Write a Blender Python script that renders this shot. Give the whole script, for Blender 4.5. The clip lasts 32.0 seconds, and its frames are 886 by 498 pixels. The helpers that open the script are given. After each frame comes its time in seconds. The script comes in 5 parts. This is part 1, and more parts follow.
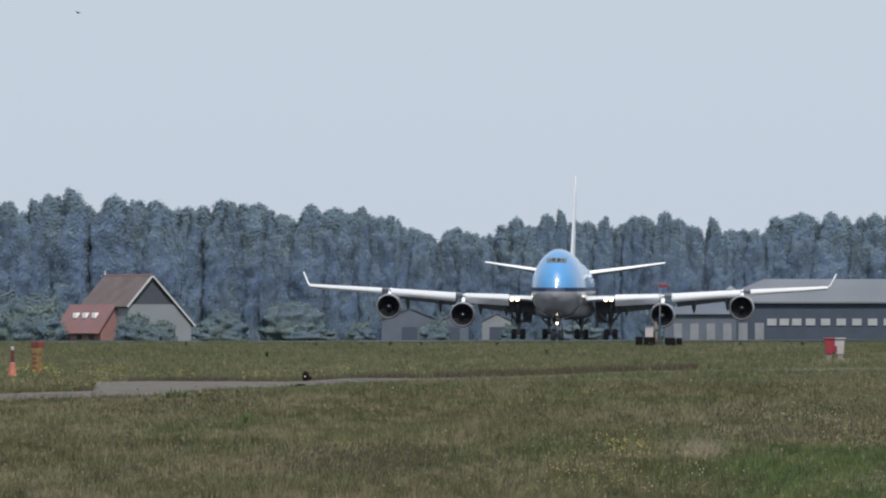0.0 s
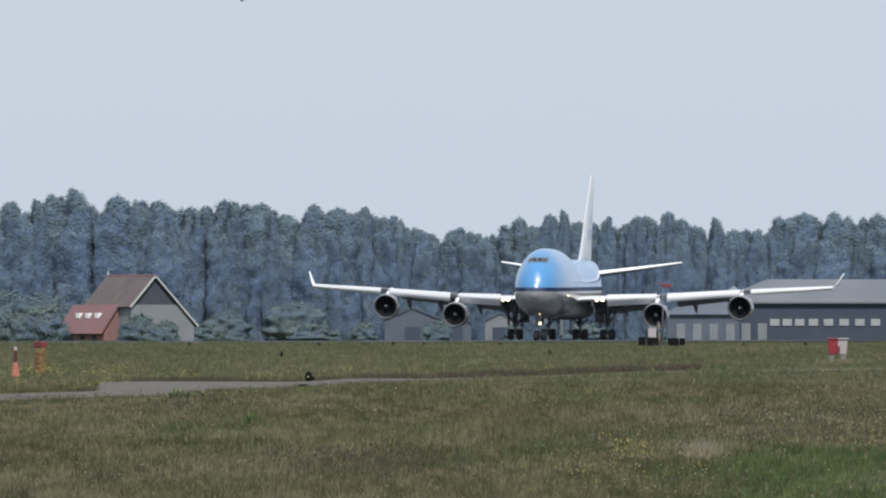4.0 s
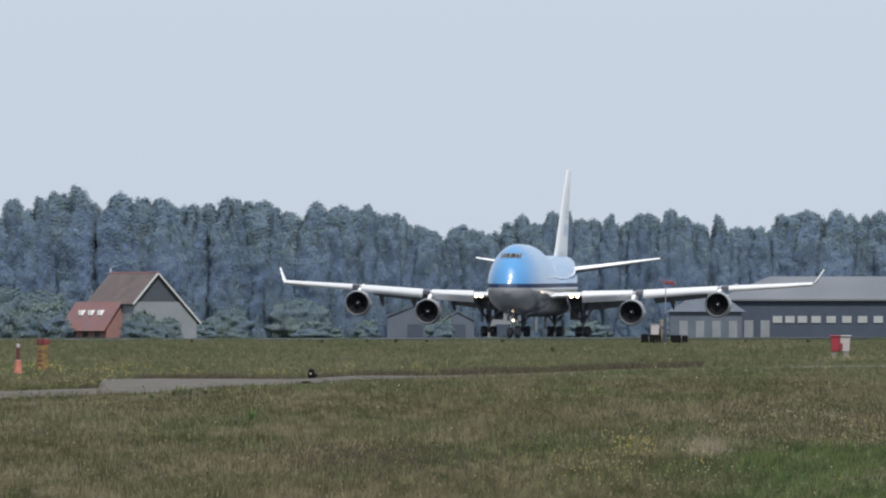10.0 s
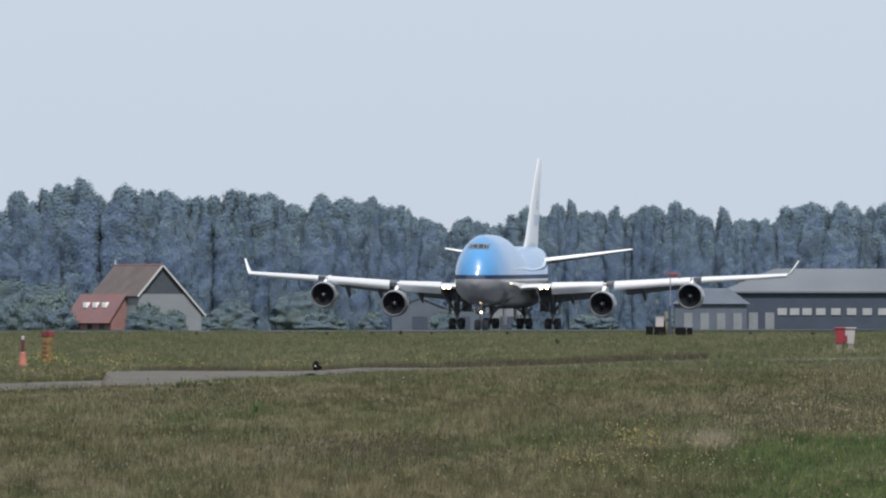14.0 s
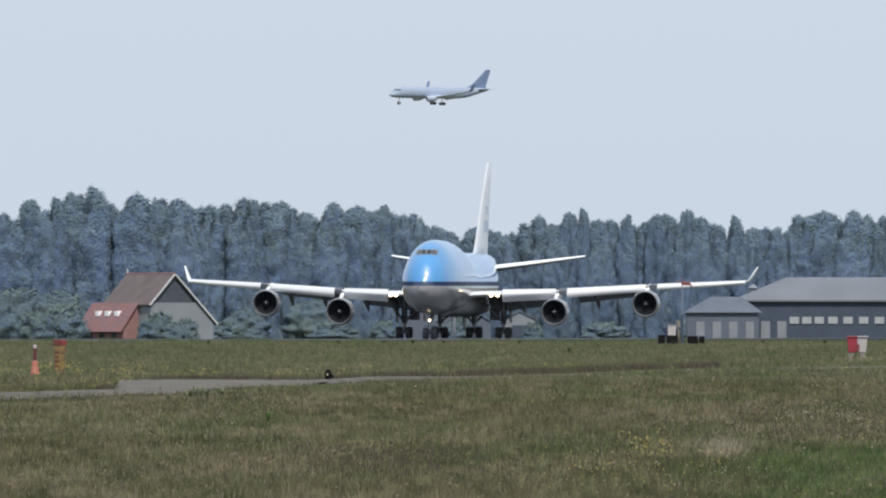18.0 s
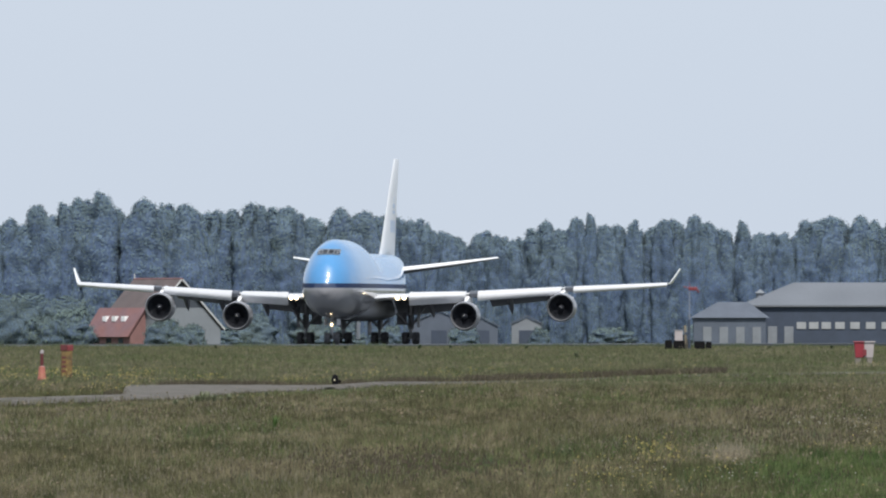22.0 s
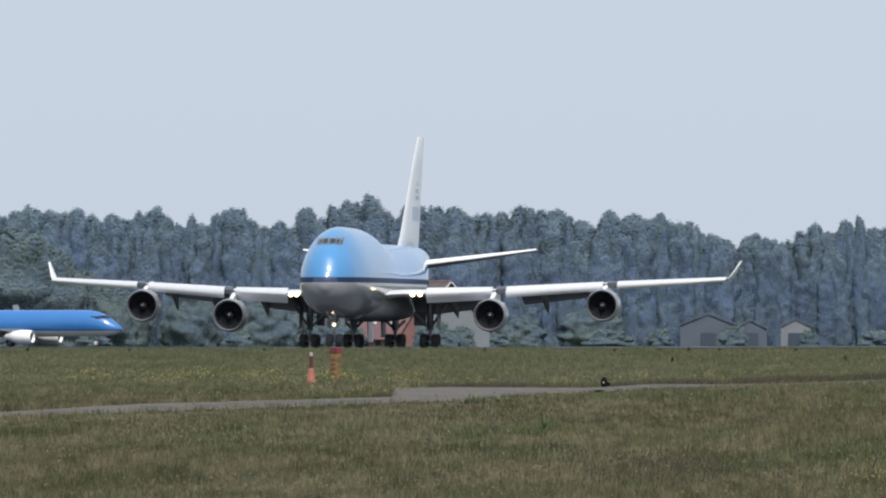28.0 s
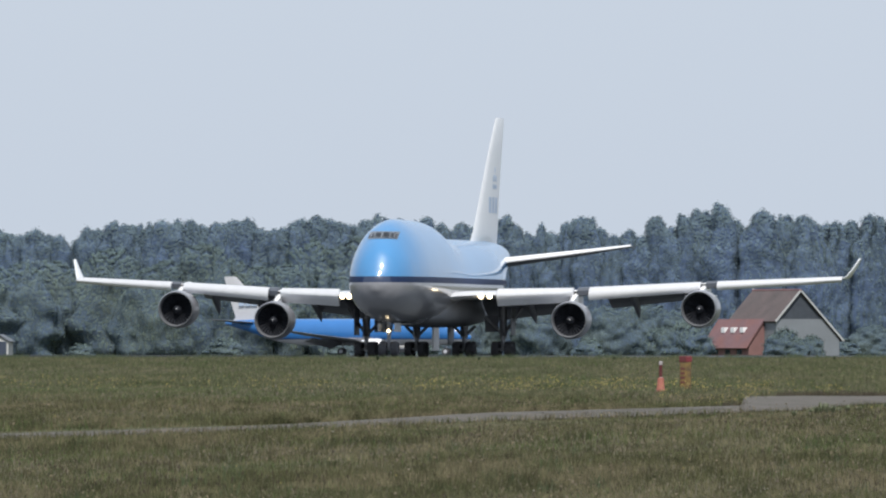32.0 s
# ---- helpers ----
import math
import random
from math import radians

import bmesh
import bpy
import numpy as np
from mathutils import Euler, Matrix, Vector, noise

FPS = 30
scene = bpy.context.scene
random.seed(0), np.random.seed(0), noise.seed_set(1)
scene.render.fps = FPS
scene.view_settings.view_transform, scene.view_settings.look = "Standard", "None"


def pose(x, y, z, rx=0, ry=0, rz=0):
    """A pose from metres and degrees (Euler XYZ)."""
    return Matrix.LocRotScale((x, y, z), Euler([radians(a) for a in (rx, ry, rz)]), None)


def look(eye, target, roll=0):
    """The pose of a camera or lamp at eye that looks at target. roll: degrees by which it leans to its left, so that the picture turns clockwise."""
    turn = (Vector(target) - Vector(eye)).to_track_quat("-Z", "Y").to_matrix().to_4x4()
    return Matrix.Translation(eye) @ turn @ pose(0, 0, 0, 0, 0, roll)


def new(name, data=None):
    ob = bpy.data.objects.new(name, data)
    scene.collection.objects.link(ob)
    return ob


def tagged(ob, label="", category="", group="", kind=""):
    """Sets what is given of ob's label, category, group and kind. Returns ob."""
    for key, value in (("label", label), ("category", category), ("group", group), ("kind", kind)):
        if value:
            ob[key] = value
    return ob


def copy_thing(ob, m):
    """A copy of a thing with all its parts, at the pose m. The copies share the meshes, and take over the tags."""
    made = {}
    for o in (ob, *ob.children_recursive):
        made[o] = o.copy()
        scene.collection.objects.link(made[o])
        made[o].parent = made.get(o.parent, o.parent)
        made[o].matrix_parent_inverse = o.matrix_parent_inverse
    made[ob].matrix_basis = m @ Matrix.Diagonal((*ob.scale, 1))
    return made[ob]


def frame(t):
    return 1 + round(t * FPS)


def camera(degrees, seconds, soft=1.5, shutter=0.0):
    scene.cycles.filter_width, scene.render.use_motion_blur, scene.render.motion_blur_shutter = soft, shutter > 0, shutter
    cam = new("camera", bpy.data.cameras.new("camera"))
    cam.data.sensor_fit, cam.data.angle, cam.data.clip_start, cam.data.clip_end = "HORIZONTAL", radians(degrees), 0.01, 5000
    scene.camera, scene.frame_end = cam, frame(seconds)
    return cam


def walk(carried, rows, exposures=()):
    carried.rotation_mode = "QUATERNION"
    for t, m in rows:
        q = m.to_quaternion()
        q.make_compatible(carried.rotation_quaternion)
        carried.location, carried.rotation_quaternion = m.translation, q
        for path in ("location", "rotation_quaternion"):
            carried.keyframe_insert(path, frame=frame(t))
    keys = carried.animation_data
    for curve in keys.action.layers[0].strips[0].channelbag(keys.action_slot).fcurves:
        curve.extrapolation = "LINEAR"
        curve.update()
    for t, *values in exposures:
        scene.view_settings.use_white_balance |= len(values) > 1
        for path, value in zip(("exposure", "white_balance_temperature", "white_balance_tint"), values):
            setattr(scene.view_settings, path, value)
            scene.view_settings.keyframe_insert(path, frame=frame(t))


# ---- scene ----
# ---------------------------------------------------------------- camera
LENS = 2 * math.degrees(math.atan(784 / 22000))
EYE = (0.0, 0.0, 2.2)
HORIZON = 595.0
PITCH0 = 0.4011
# seconds, pan to the left and tilt, both in 1/22000 of a radian
UNIT = math.degrees(1 / 22000)
PAN = [
    (0, 0.0, 0.0), (0.5, 1.5, -8.4), (1, -1.5, -9.9), (1.5, 3.8, -4.6), (2, 2.2, -2.3), (2.5, 7.6, 0.0), (3, 7.6, 3.8),
    (3.5, 4.6, 3.0), (4.5, 6.5, -3.0), (5.5, 9.2, -7.7), (6, 10.7, -6.1), (6.5, 9.2, -7.7), (7, 9.2, -9.2), (7.5, 7.7, -15.3),
    (8, 10.7, -15.3), (8.5, 10.7, -9.2), (9, 10.0, 0.0), (9.5, 10.0, -2.3), (10, 10.0, -4.6), (10.5, 10.7, -9.2),
    (11, 10.7, -13.8), (11.5, 13.8, -19.1), (12, 12.3, -20.7), (12.5, 14.5, -21.4), (13, 15.3, -18.4), (13.5, 13.8, -18.4),
    (14, 18.3, -18.4), (14.5, 12.2, -22.2), (15.5, 16.5, -15.0), (16.5, 21.4, -7.7), (17, 19.9, -1.6), (17.5, 24.5, -3.1),
    (18, 39.8, -3.1), (18.5, 41.3, -7.7), (19, 39.8, -10.7), (19.5, 45.9, -10.7), (20, 62.8, -9.2), (20.5, 58.2, -4.6),
    (21, 47.5, 1.5), (21.5, 47.4, 6.1), (22, 52.1, 6.1), (22.5, 71.9, 1.6), (23, 104.1, -0.8), (23.5, 198.2, -2.3),
    (24, 191.4, 1.5), (24.5, 210.6, 4.6), (25.5, 292.0, 10.5), (26.5, 390.5, 13.7), (27, 450.2, 9.2), (27.5, 496.1, 7.7),
    (28, 528.3, 10.7), (28.5, 604.8, 10.7), (29, 715.1, 6.1), (29.5, 808.5, 3.0), (30, 871.3, 1.5), (30.5, 931.0, 1.5),
    (31, 990.7, 9.2), (31.5, 1073.4, 16.8), (32, 1146.9, 26.0)]
cam = camera(LENS, 32.0, soft=2.1)
walk(cam, [(t, pose(*EYE, 90 + PITCH0 + v * UNIT, 0, u * UNIT)) for t, u, v in PAN],
     exposures=[(0, 0.34), (2, 0.37), (4, 0.39), (14, 0.41), (17, 0.46), (22, 0.46), (25, 0.41), (32, 0.38)])


def spot(u, d, z=None):
    """A place at bearing u and distance d, standing on the ground."""
    x = (u - 784) / 22000 * d
    return Vector((x, d, ground_z(d) if z is None else z))


def ground_z(d):
    """The field rises gently towards the runway."""
    pts = ((-200, 0.0), (150, 0.0), (600, 1.52), (690, 1.63), (740, 1.62), (890, 1.67), (910, 1.5), (1680, 1.5), (1780, 1.2), (6000, 1.2))
    for (a, za), (b, zb) in zip(pts, pts[1:]):
        if d <= b:
            return za + (zb - za) * (d - a) / (b - a)
    return pts[-1][1]


# ---------------------------------------------------------------- world and sun
SUN_TO = Vector((0.09, -0.59, 0.80)).normalized()
SUN_ELEV = math.asin(SUN_TO.z)
world = bpy.data.worlds.new("sky")
scene.world = world
world.use_nodes = True
wn, wl = world.node_tree.nodes, world.node_tree.links
wn.clear()
sky = wn.new("ShaderNodeTexSky")
sky.sky_type, sky.sun_disc = "NISHITA", False
sky.sun_elevation, sky.sun_rotation = SUN_ELEV, math.atan2(SUN_TO.x, SUN_TO.y)
sky.air_density, sky.dust_density, sky.ozone_density = 1.0, 4.0, 3.0
haze = wn.new("ShaderNodeMix")
haze.data_type = "RGBA"
haze.inputs[0].default_value = 0.80
haze.inputs[7].default_value = (5.30, 5.96, 6.93, 1)
bg = wn.new("ShaderNodeBackground")
bg.inputs[1].default_value = 0.10
wo = wn.new("ShaderNodeOutputWorld")
wl.new(sky.outputs[0], haze.inputs[6])
wl.new(haze.outputs[2], bg.inputs[0])
wl.new(bg.outputs[0], wo.inputs[0])
sun = new("sun", bpy.data.lights.new("sun", "SUN"))
sun.data.energy, sun.data.angle, sun.data.color = 3.0, radians(2.5), (1.0, 0.95, 0.88)
sun.matrix_world = look(SUN_TO * 100, (0, 0, 0))
# ---------------------------------------------------------------- materials
MATS = {}


def mat(name, color, rough=0.6, metal=0.0, spread=0.12, scale=1.0, fine=None, bump=0.0, random_part=0.0, island=0.0,
        coat=0.0, second=None, second_scale=0.05, second_amount=0.0, emit=0.0, spec=0.5, sheen=0.0, through_light=0.0):
    """A surface with grain and stains at two scales, and a tone of its own for each piece."""
    if name in MATS:
        return MATS[name]
    m = MATS[name] = bpy.data.materials.new(name)
    m.use_nodes = True
    n, l = m.node_tree.nodes, m.node_tree.links
    b = n["Principled BSDF"]
    b.inputs["Roughness"].default_value, b.inputs["Metallic"].default_value = rough, metal
    b.inputs["Coat Weight"].default_value = coat
    b.inputs["Coat Roughness"].default_value = 0.06
    b.inputs["Specular IOR Level"].default_value = spec
    co = n.new("ShaderNodeTexCoord")
    out = n.new("ShaderNodeRGB")
    out.outputs[0].default_value = (*color, 1)
    col = out.outputs[0]
    if second:
        t = n.new("ShaderNodeTexNoise")
        t.inputs["Scale"].default_value, t.inputs["Detail"].default_value = second_scale, 4
        l.new(co.outputs["Object"], t.inputs["Vector"])
        r = n.new("ShaderNodeMapRange")
        r.inputs[1].default_value, r.inputs[2].default_value = 0.38, 0.64
        r.inputs[4].default_value = second_amount or 1.0
        l.new(t.outputs[0], r.inputs[0])
        x = n.new("ShaderNodeMix")
        x.data_type = "RGBA"
        l.new(r.outputs[0], x.inputs[0])
        l.new(col, x.inputs[6])
        x.inputs[7].default_value = (*second, 1)
        col = x.outputs[2]
    value = n.new("ShaderNodeTexNoise")
    value.inputs["Scale"].default_value, value.inputs["Detail"].default_value = scale, 6
    l.new(co.outputs["Object"], value.inputs["Vector"])
    grain = n.new("ShaderNodeTexNoise")
    grain.inputs["Scale"].default_value, grain.inputs["Detail"].default_value = fine or scale * 9, 3
    l.new(co.outputs["Object"], grain.inputs["Vector"])
    add = n.new("ShaderNodeMath")
    add.operation = "ADD"
    l.new(value.outputs[0], add.inputs[0])
    l.new(grain.outputs[0], add.inputs[1])
    tone = n.new("ShaderNodeMapRange")
    tone.inputs[1].default_value, tone.inputs[2].default_value = 0.6, 1.4
    tone.inputs[3].default_value, tone.inputs[4].default_value = 1 - spread, 1 + spread
    l.new(add.outputs[0], tone.inputs[0])
    v = tone.outputs[0]
    for amount, node, socket in ((random_part, "ShaderNodeObjectInfo", "Random"),
                                 (island, "ShaderNodeNewGeometry", "Random Per Island")):
        if amount:
            o = n.new(node)
            q = n.new("ShaderNodeMapRange")
            q.inputs[3].default_value, q.inputs[4].default_value = 1 - amount, 1 + amount
            l.new(o.outputs[socket], q.inputs[0])
            k = n.new("ShaderNodeMath")
            k.operation = "MULTIPLY"
            l.new(v, k.inputs[0])
            l.new(q.outputs[0], k.inputs[1])
            v = k.outputs[0]
    mul = n.new("ShaderNodeVectorMath")
    mul.operation = "SCALE"
    l.new(col, mul.inputs[0])
    l.new(v, mul.inputs["Scale"])
    l.new(mul.outputs[0], b.inputs["Base Color"])
    if bump:
        p = n.new("ShaderNodeBump")
        p.inputs["Strength"].default_value, p.inputs["Distance"].default_value = 0.5, bump
        l.new(add.outputs[0], p.inputs["Height"])
        l.new(p.outputs[0], b.inputs["Normal"])
    if emit:
        b.inputs["Emission Color"].default_value = (*color, 1)
        b.inputs["Emission Strength"].default_value = emit
    if sheen:
        # pale blue sheen, laid on the leaves as a veil of haze
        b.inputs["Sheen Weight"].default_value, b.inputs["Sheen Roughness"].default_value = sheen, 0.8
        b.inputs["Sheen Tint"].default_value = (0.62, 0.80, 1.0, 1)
    if through_light:
        leaf = n.new("ShaderNodeBsdfTranslucent")
        l.new(mul.outputs[0], leaf.inputs[0])
        both = n.new("ShaderNodeMixShader")
        both.inputs[0].default_value = through_light
        l.new(b.outputs[0], both.inputs[1])
        l.new(leaf.outputs[0], both.inputs[2])
        l.new(both.outputs[0], n["Material Output"].inputs[0])
    return m


def livery(name, bands, rough=0.3, coat=0.7, ior=1.5):
    """Glossy paint in level bands: (height above the wheels' feet, colour from there up)."""
    m = bpy.data.materials.new(name)
    m.use_nodes = True
    n, l = m.node_tree.nodes, m.node_tree.links
    b = n["Principled BSDF"]
    b.inputs["Roughness"].default_value, b.inputs["Coat Weight"].default_value = rough, coat
    b.inputs["Coat Roughness"].default_value, b.inputs["Coat IOR"].default_value = 0.10, ior
    co = n.new("ShaderNodeTexCoord")
    sep = n.new("ShaderNodeSeparateXYZ")
    l.new(co.outputs["Object"], sep.inputs[0])
    col = None
    for z, c in bands:
        if col is None:
            first = n.new("ShaderNodeRGB")
            first.outputs[0].default_value = (*c, 1)
            col = first.outputs[0]
            continue
        g = n.new("ShaderNodeMath")
        g.operation = "GREATER_THAN"
        g.inputs[1].default_value = z
        l.new(sep.outputs[2], g.inputs[0])
        x = n.new("ShaderNodeMix")
        x.data_type = "RGBA"
        l.new(g.outputs[0], x.inputs[0])
        l.new(col, x.inputs[6])
        x.inputs[7].default_value = (*c, 1)
        col = x.outputs[2]
    t = n.new("ShaderNodeTexNoise")
    t.inputs["Scale"].default_value, t.inputs["Detail"].default_value = 0.6, 6
    l.new(co.outputs["Object"], t.inputs["Vector"])
    r = n.new("ShaderNodeMapRange")
    r.inputs[3].default_value, r.inputs[4].default_value = 0.9, 1.08
    l.new(t.outputs[0], r.inputs[0])
    s = n.new("ShaderNodeVectorMath")
    s.operation = "SCALE"
    l.new(col, s.inputs[0])
    l.new(r.outputs[0], s.inputs["Scale"])
    l.new(s.outputs[0], b.inputs["Base Color"])
    return m


WHITE = mat("white_paint", (0.78, 0.79, 0.80), 0.35, spread=0.05, scale=0.5, coat=0.3)
# dark grey that stands for shade on the tailplane and in the slat bays
SHADE_GREY = mat("shade_grey", (0.09, 0.10, 0.12), 0.5, spread=0.1, scale=0.7)
GREY_PAINT = mat("grey_paint", (0.50, 0.52, 0.55), 0.6, spread=0.10, scale=0.7)
DARK_PAINT = mat("dark_grey_underside", (0.19, 0.20, 0.23), 0.5, spread=0.2, scale=0.6)
BARE = mat("polished_metal", (0.25, 0.26, 0.28), 0.45, 0.5, spread=0.06, scale=2)
STEEL = mat("gear_steel", (0.30, 0.31, 0.33), 0.45, 0.6, spread=0.2, scale=4)
TYRE = mat("tyre_rubber", (0.065, 0.067, 0.074), 0.8, spread=0.25, scale=5)
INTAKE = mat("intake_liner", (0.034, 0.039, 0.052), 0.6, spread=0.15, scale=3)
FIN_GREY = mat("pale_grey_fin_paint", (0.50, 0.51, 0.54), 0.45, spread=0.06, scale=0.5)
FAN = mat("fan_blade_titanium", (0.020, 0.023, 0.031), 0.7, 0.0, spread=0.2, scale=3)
GLASS = mat("cockpit_glass", (0.02, 0.025, 0.03), 0.06, spread=0.05, coat=1.0)
SURROUND = mat("grey_window_surround", (0.27, 0.29, 0.31), 0.4, spread=0.08)
NAVY = mat("navy_stripe_paint", (0.012, 0.026, 0.075), 0.6, spread=0.1, spec=0.3)
SLAT = mat("slat_light_grey", (0.56, 0.57, 0.59), 0.4, spread=0.06, scale=0.8)
# paler than GLASS: the sky's reflection is put into the pane colour
SIDE_GLASS = mat("sky_toned_side_glass", (0.10, 0.10, 0.10), 0.1, spread=0.05, coat=1.0)
LAMP = mat("landing_light_glow", (1.0, 0.80, 0.50), 0.3, emit=5)
BLUE_MARK = mat("blue_emblem", (0.38, 0.47, 0.60), 0.4, spread=0.06)
JUMBO_SKIN = livery("jumbo_livery", [(-9, (0.235, 0.24, 0.26)), (5.58, (0.008, 0.022, 0.07)), (6.04, (0.048, 0.22, 0.47))], 0.4, 0.9, 1.65)
REGIO_SKIN = livery("regional_livery", [(-9, (0.52, 0.53, 0.55)), (2.10, (0.012, 0.04, 0.13)), (2.22, (0.024, 0.15, 0.42))], 0.4)
# far airliner: haze painted into its colours, lower band and wings lightened against shade
FAR_SKIN = livery("hazed_airliner_livery", [(-9, (0.30, 0.36, 0.46)), (3.6, (0.24, 0.29, 0.38))], 0.7, 0.0)
FAR_COWL = mat("hazed_airliner_cowl", (0.30, 0.35, 0.44), 0.6, spread=0.08)
FAR_TAIL = mat("airliner_tail_blue", (0.12, 0.165, 0.27), 0.5, spread=0.08)
FAR_GREY = mat("hazed_airliner_wing", (0.60, 0.66, 0.76), 0.45, spread=0.1)
BARK = mat("bark", (0.10, 0.085, 0.07), 0.9, spread=0.3, scale=2, bump=0.03)
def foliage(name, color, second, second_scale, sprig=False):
    """Leaf colour, tinted blue for distance haze; a sprig is a tuft of thin twigs and leaves that lets a third of the
    light by.
    """
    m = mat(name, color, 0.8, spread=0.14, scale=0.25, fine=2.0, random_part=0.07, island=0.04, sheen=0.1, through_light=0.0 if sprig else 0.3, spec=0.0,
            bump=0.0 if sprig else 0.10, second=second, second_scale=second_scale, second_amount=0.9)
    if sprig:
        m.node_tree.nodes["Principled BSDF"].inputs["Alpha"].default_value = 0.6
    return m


# crown skins painted hazy shade blue, outer sprigs a greener sunlit tone
POPLAR = foliage("hazed_poplar_foliage", (0.092, 0.134, 0.230), (0.105, 0.149, 0.216), 0.13)
POPLAR_SPRIG = foliage("hazed_poplar_sprig", (0.114, 0.164, 0.208), (0.138, 0.186, 0.178), 0.13, True)
BROADLEAF = foliage("hazed_broadleaf_foliage", (0.082, 0.118, 0.174), (0.100, 0.134, 0.152), 0.12)
BROADLEAF_SPRIG = foliage("hazed_broadleaf_sprig", (0.104, 0.144, 0.142), (0.128, 0.162, 0.122), 0.12, True)
SOIL = mat("field_soil", (0.095, 0.095, 0.062), 0.95, spread=0.3, scale=0.4, fine=6, bump=0.03, spec=0.0,
           second=(0.07, 0.085, 0.042), second_scale=0.06)
ASPHALT = mat("worn_asphalt", (0.125, 0.114, 0.104), 0.95, spec=0.1, spread=0.25, scale=0.5, fine=12, bump=0.01,
              second=(0.085, 0.082, 0.07), second_scale=1.3)
CONCRETE = mat("runway_asphalt", (0.062, 0.068, 0.074), 0.8, spread=0.2, scale=0.2, fine=8, spec=0.15)
# ---------------------------------------------------------------- building helpers
def thing(name, m, label, category, group="", kind=""):
    ob = new(name)
    ob.empty_display_size = 0.3
    ob.matrix_world = m
    return tagged(ob, label, category, group, kind)


def finish(name, bm, material, smooth=False):
    bmesh.ops.recalc_face_normals(bm, faces=bm.faces)
    me = bpy.data.meshes.new(name)
    bm.to_mesh(me)
    bm.free()
    me.materials.append(material)
    if smooth:
        me.shade_smooth()
        me.set_sharp_from_angle(angle=radians(smooth if smooth > 1 else 40))
    return me


def part(name, bm, material, parent, label="", smooth=False, at=None):
    """Links a bmesh as one mesh object under a thing or a part."""
    ob = new(name, bm if isinstance(bm, bpy.types.Mesh) else finish(name, bm, material, smooth))
    ob.parent = parent
    if at is not None:
        ob.matrix_basis = at
    return tagged(ob, label)


def solid(name, bm, material, m, label, category, group="", kind="", smooth=False):
    """A thing of a single mesh."""
    ob = new(name, finish(name, bm, material, smooth))
    ob.matrix_world = m
    return tagged(ob, label, category, group, kind)


def box(x0, x1, y0, y1, z0, z1, bevel=0.0, bm=None):
    bm = bm or bmesh.new()
    vs = [bm.verts.new(p) for p in ((x0, y0, z0), (x1, y0, z0), (x1, y1, z0), (x0, y1, z0),
                                    (x0, y0, z1), (x1, y0, z1), (x1, y1, z1), (x0, y1, z1))]
    fs = [bm.faces.new([vs[i] for i in q]) for q in
          ((0, 3, 2, 1), (4, 5, 6, 7), (0, 1, 5, 4), (1, 2, 6, 5), (2, 3, 7, 6), (3, 0, 4, 7))]
    if bevel:
        bmesh.ops.bevel(bm, geom=list({e for f in fs for e in f.edges}), offset=bevel, segments=2, affect="EDGES", profile=0.5)
    return bm


def loft(rings, cap=True, closed=True, bm=None):
    """A skin through rings of equal length."""
    bm = bm or bmesh.new()
    rows = [[bm.verts.new(p) for p in ring] for ring in rings]
    n = len(rows[0])
    for a, b in zip(rows, rows[1:]):
        for i in range(n if closed else n - 1):
            j = (i + 1) % n
            bm.faces.new((a[i], a[j], b[j], b[i]))
    if cap and closed:
        bm.faces.new(rows[0][::-1])
        bm.faces.new(rows[-1])
    return bm


def circle(c, r, n=16, axis="y", squash=1.0):
    out = []
    for i in range(n):
        a = 2 * math.pi * i / n
        u, v = r * math.cos(a), r * math.sin(a) * squash
        out.append({"y": (c[0] + u, c[1], c[2] + v), "z": (c[0] + u, c[1] + v, c[2]), "x": (c[0], c[1] + u, c[2] + v)}[axis])
    return out


def lathe(profile, n=24, axis="y", c=(0, 0, 0), cap=False, bm=None):
    """profile: (along, radius) pairs turned round an axis."""
    k = "xyz".index(axis)
    rings = []
    for a, r in profile:
        p = list(c)
        p[k] += a
        rings.append(circle(p, max(r, 0.004), n, axis))
    return loft(rings, cap, True, bm)


def rod(a, b, r0, r1=None, n=8, bm=None):
    a, b = Vector(a), Vector(b)
    d = (b - a).normalized()
    s = d.orthogonal().normalized()
    t = d.cross(s)
    r1 = r0 if r1 is None else r1
    rings = [[p + r * (math.cos(2 * math.pi * i / n) * s + math.sin(2 * math.pi * i / n) * t) for i in range(n)]
             for p, r in ((a, r0), (b, r1))]
    return loft(rings, True, True, bm)


def foil(le, chord, thick, n=7, twist=0.0, up=(0, 0, 1)):
    """One section of a wing: leading edge le, chord backwards along +y, thickness along up."""
    pts = []
    u = Vector(up)
    for k in range(2 * n):
        s = k / n if k < n else 2 - k / n
        s = s ** 1.6
        h = thick * (1.48 * math.sqrt(max(s, 0)) - 0.63 * s - 1.758 * s * s + 1.42 * s ** 3 - 0.5 * s ** 4)
        p = Vector(le) + Vector((0, chord * s, -chord * s * twist)) + u * (h * (1.0 if k < n else -0.65))
        pts.append(p)
    return pts


def lerp(table, x):
    """Straight-line reading of a table of (x, values...)."""
    for a, b in zip(table, table[1:]):
        if x <= b[0]:
            f = max(0.0, (x - a[0]) / (b[0] - a[0]))
            return [p + (q - p) * f for p, q in zip(a[1:], b[1:])]
    return list(table[-1][1:])


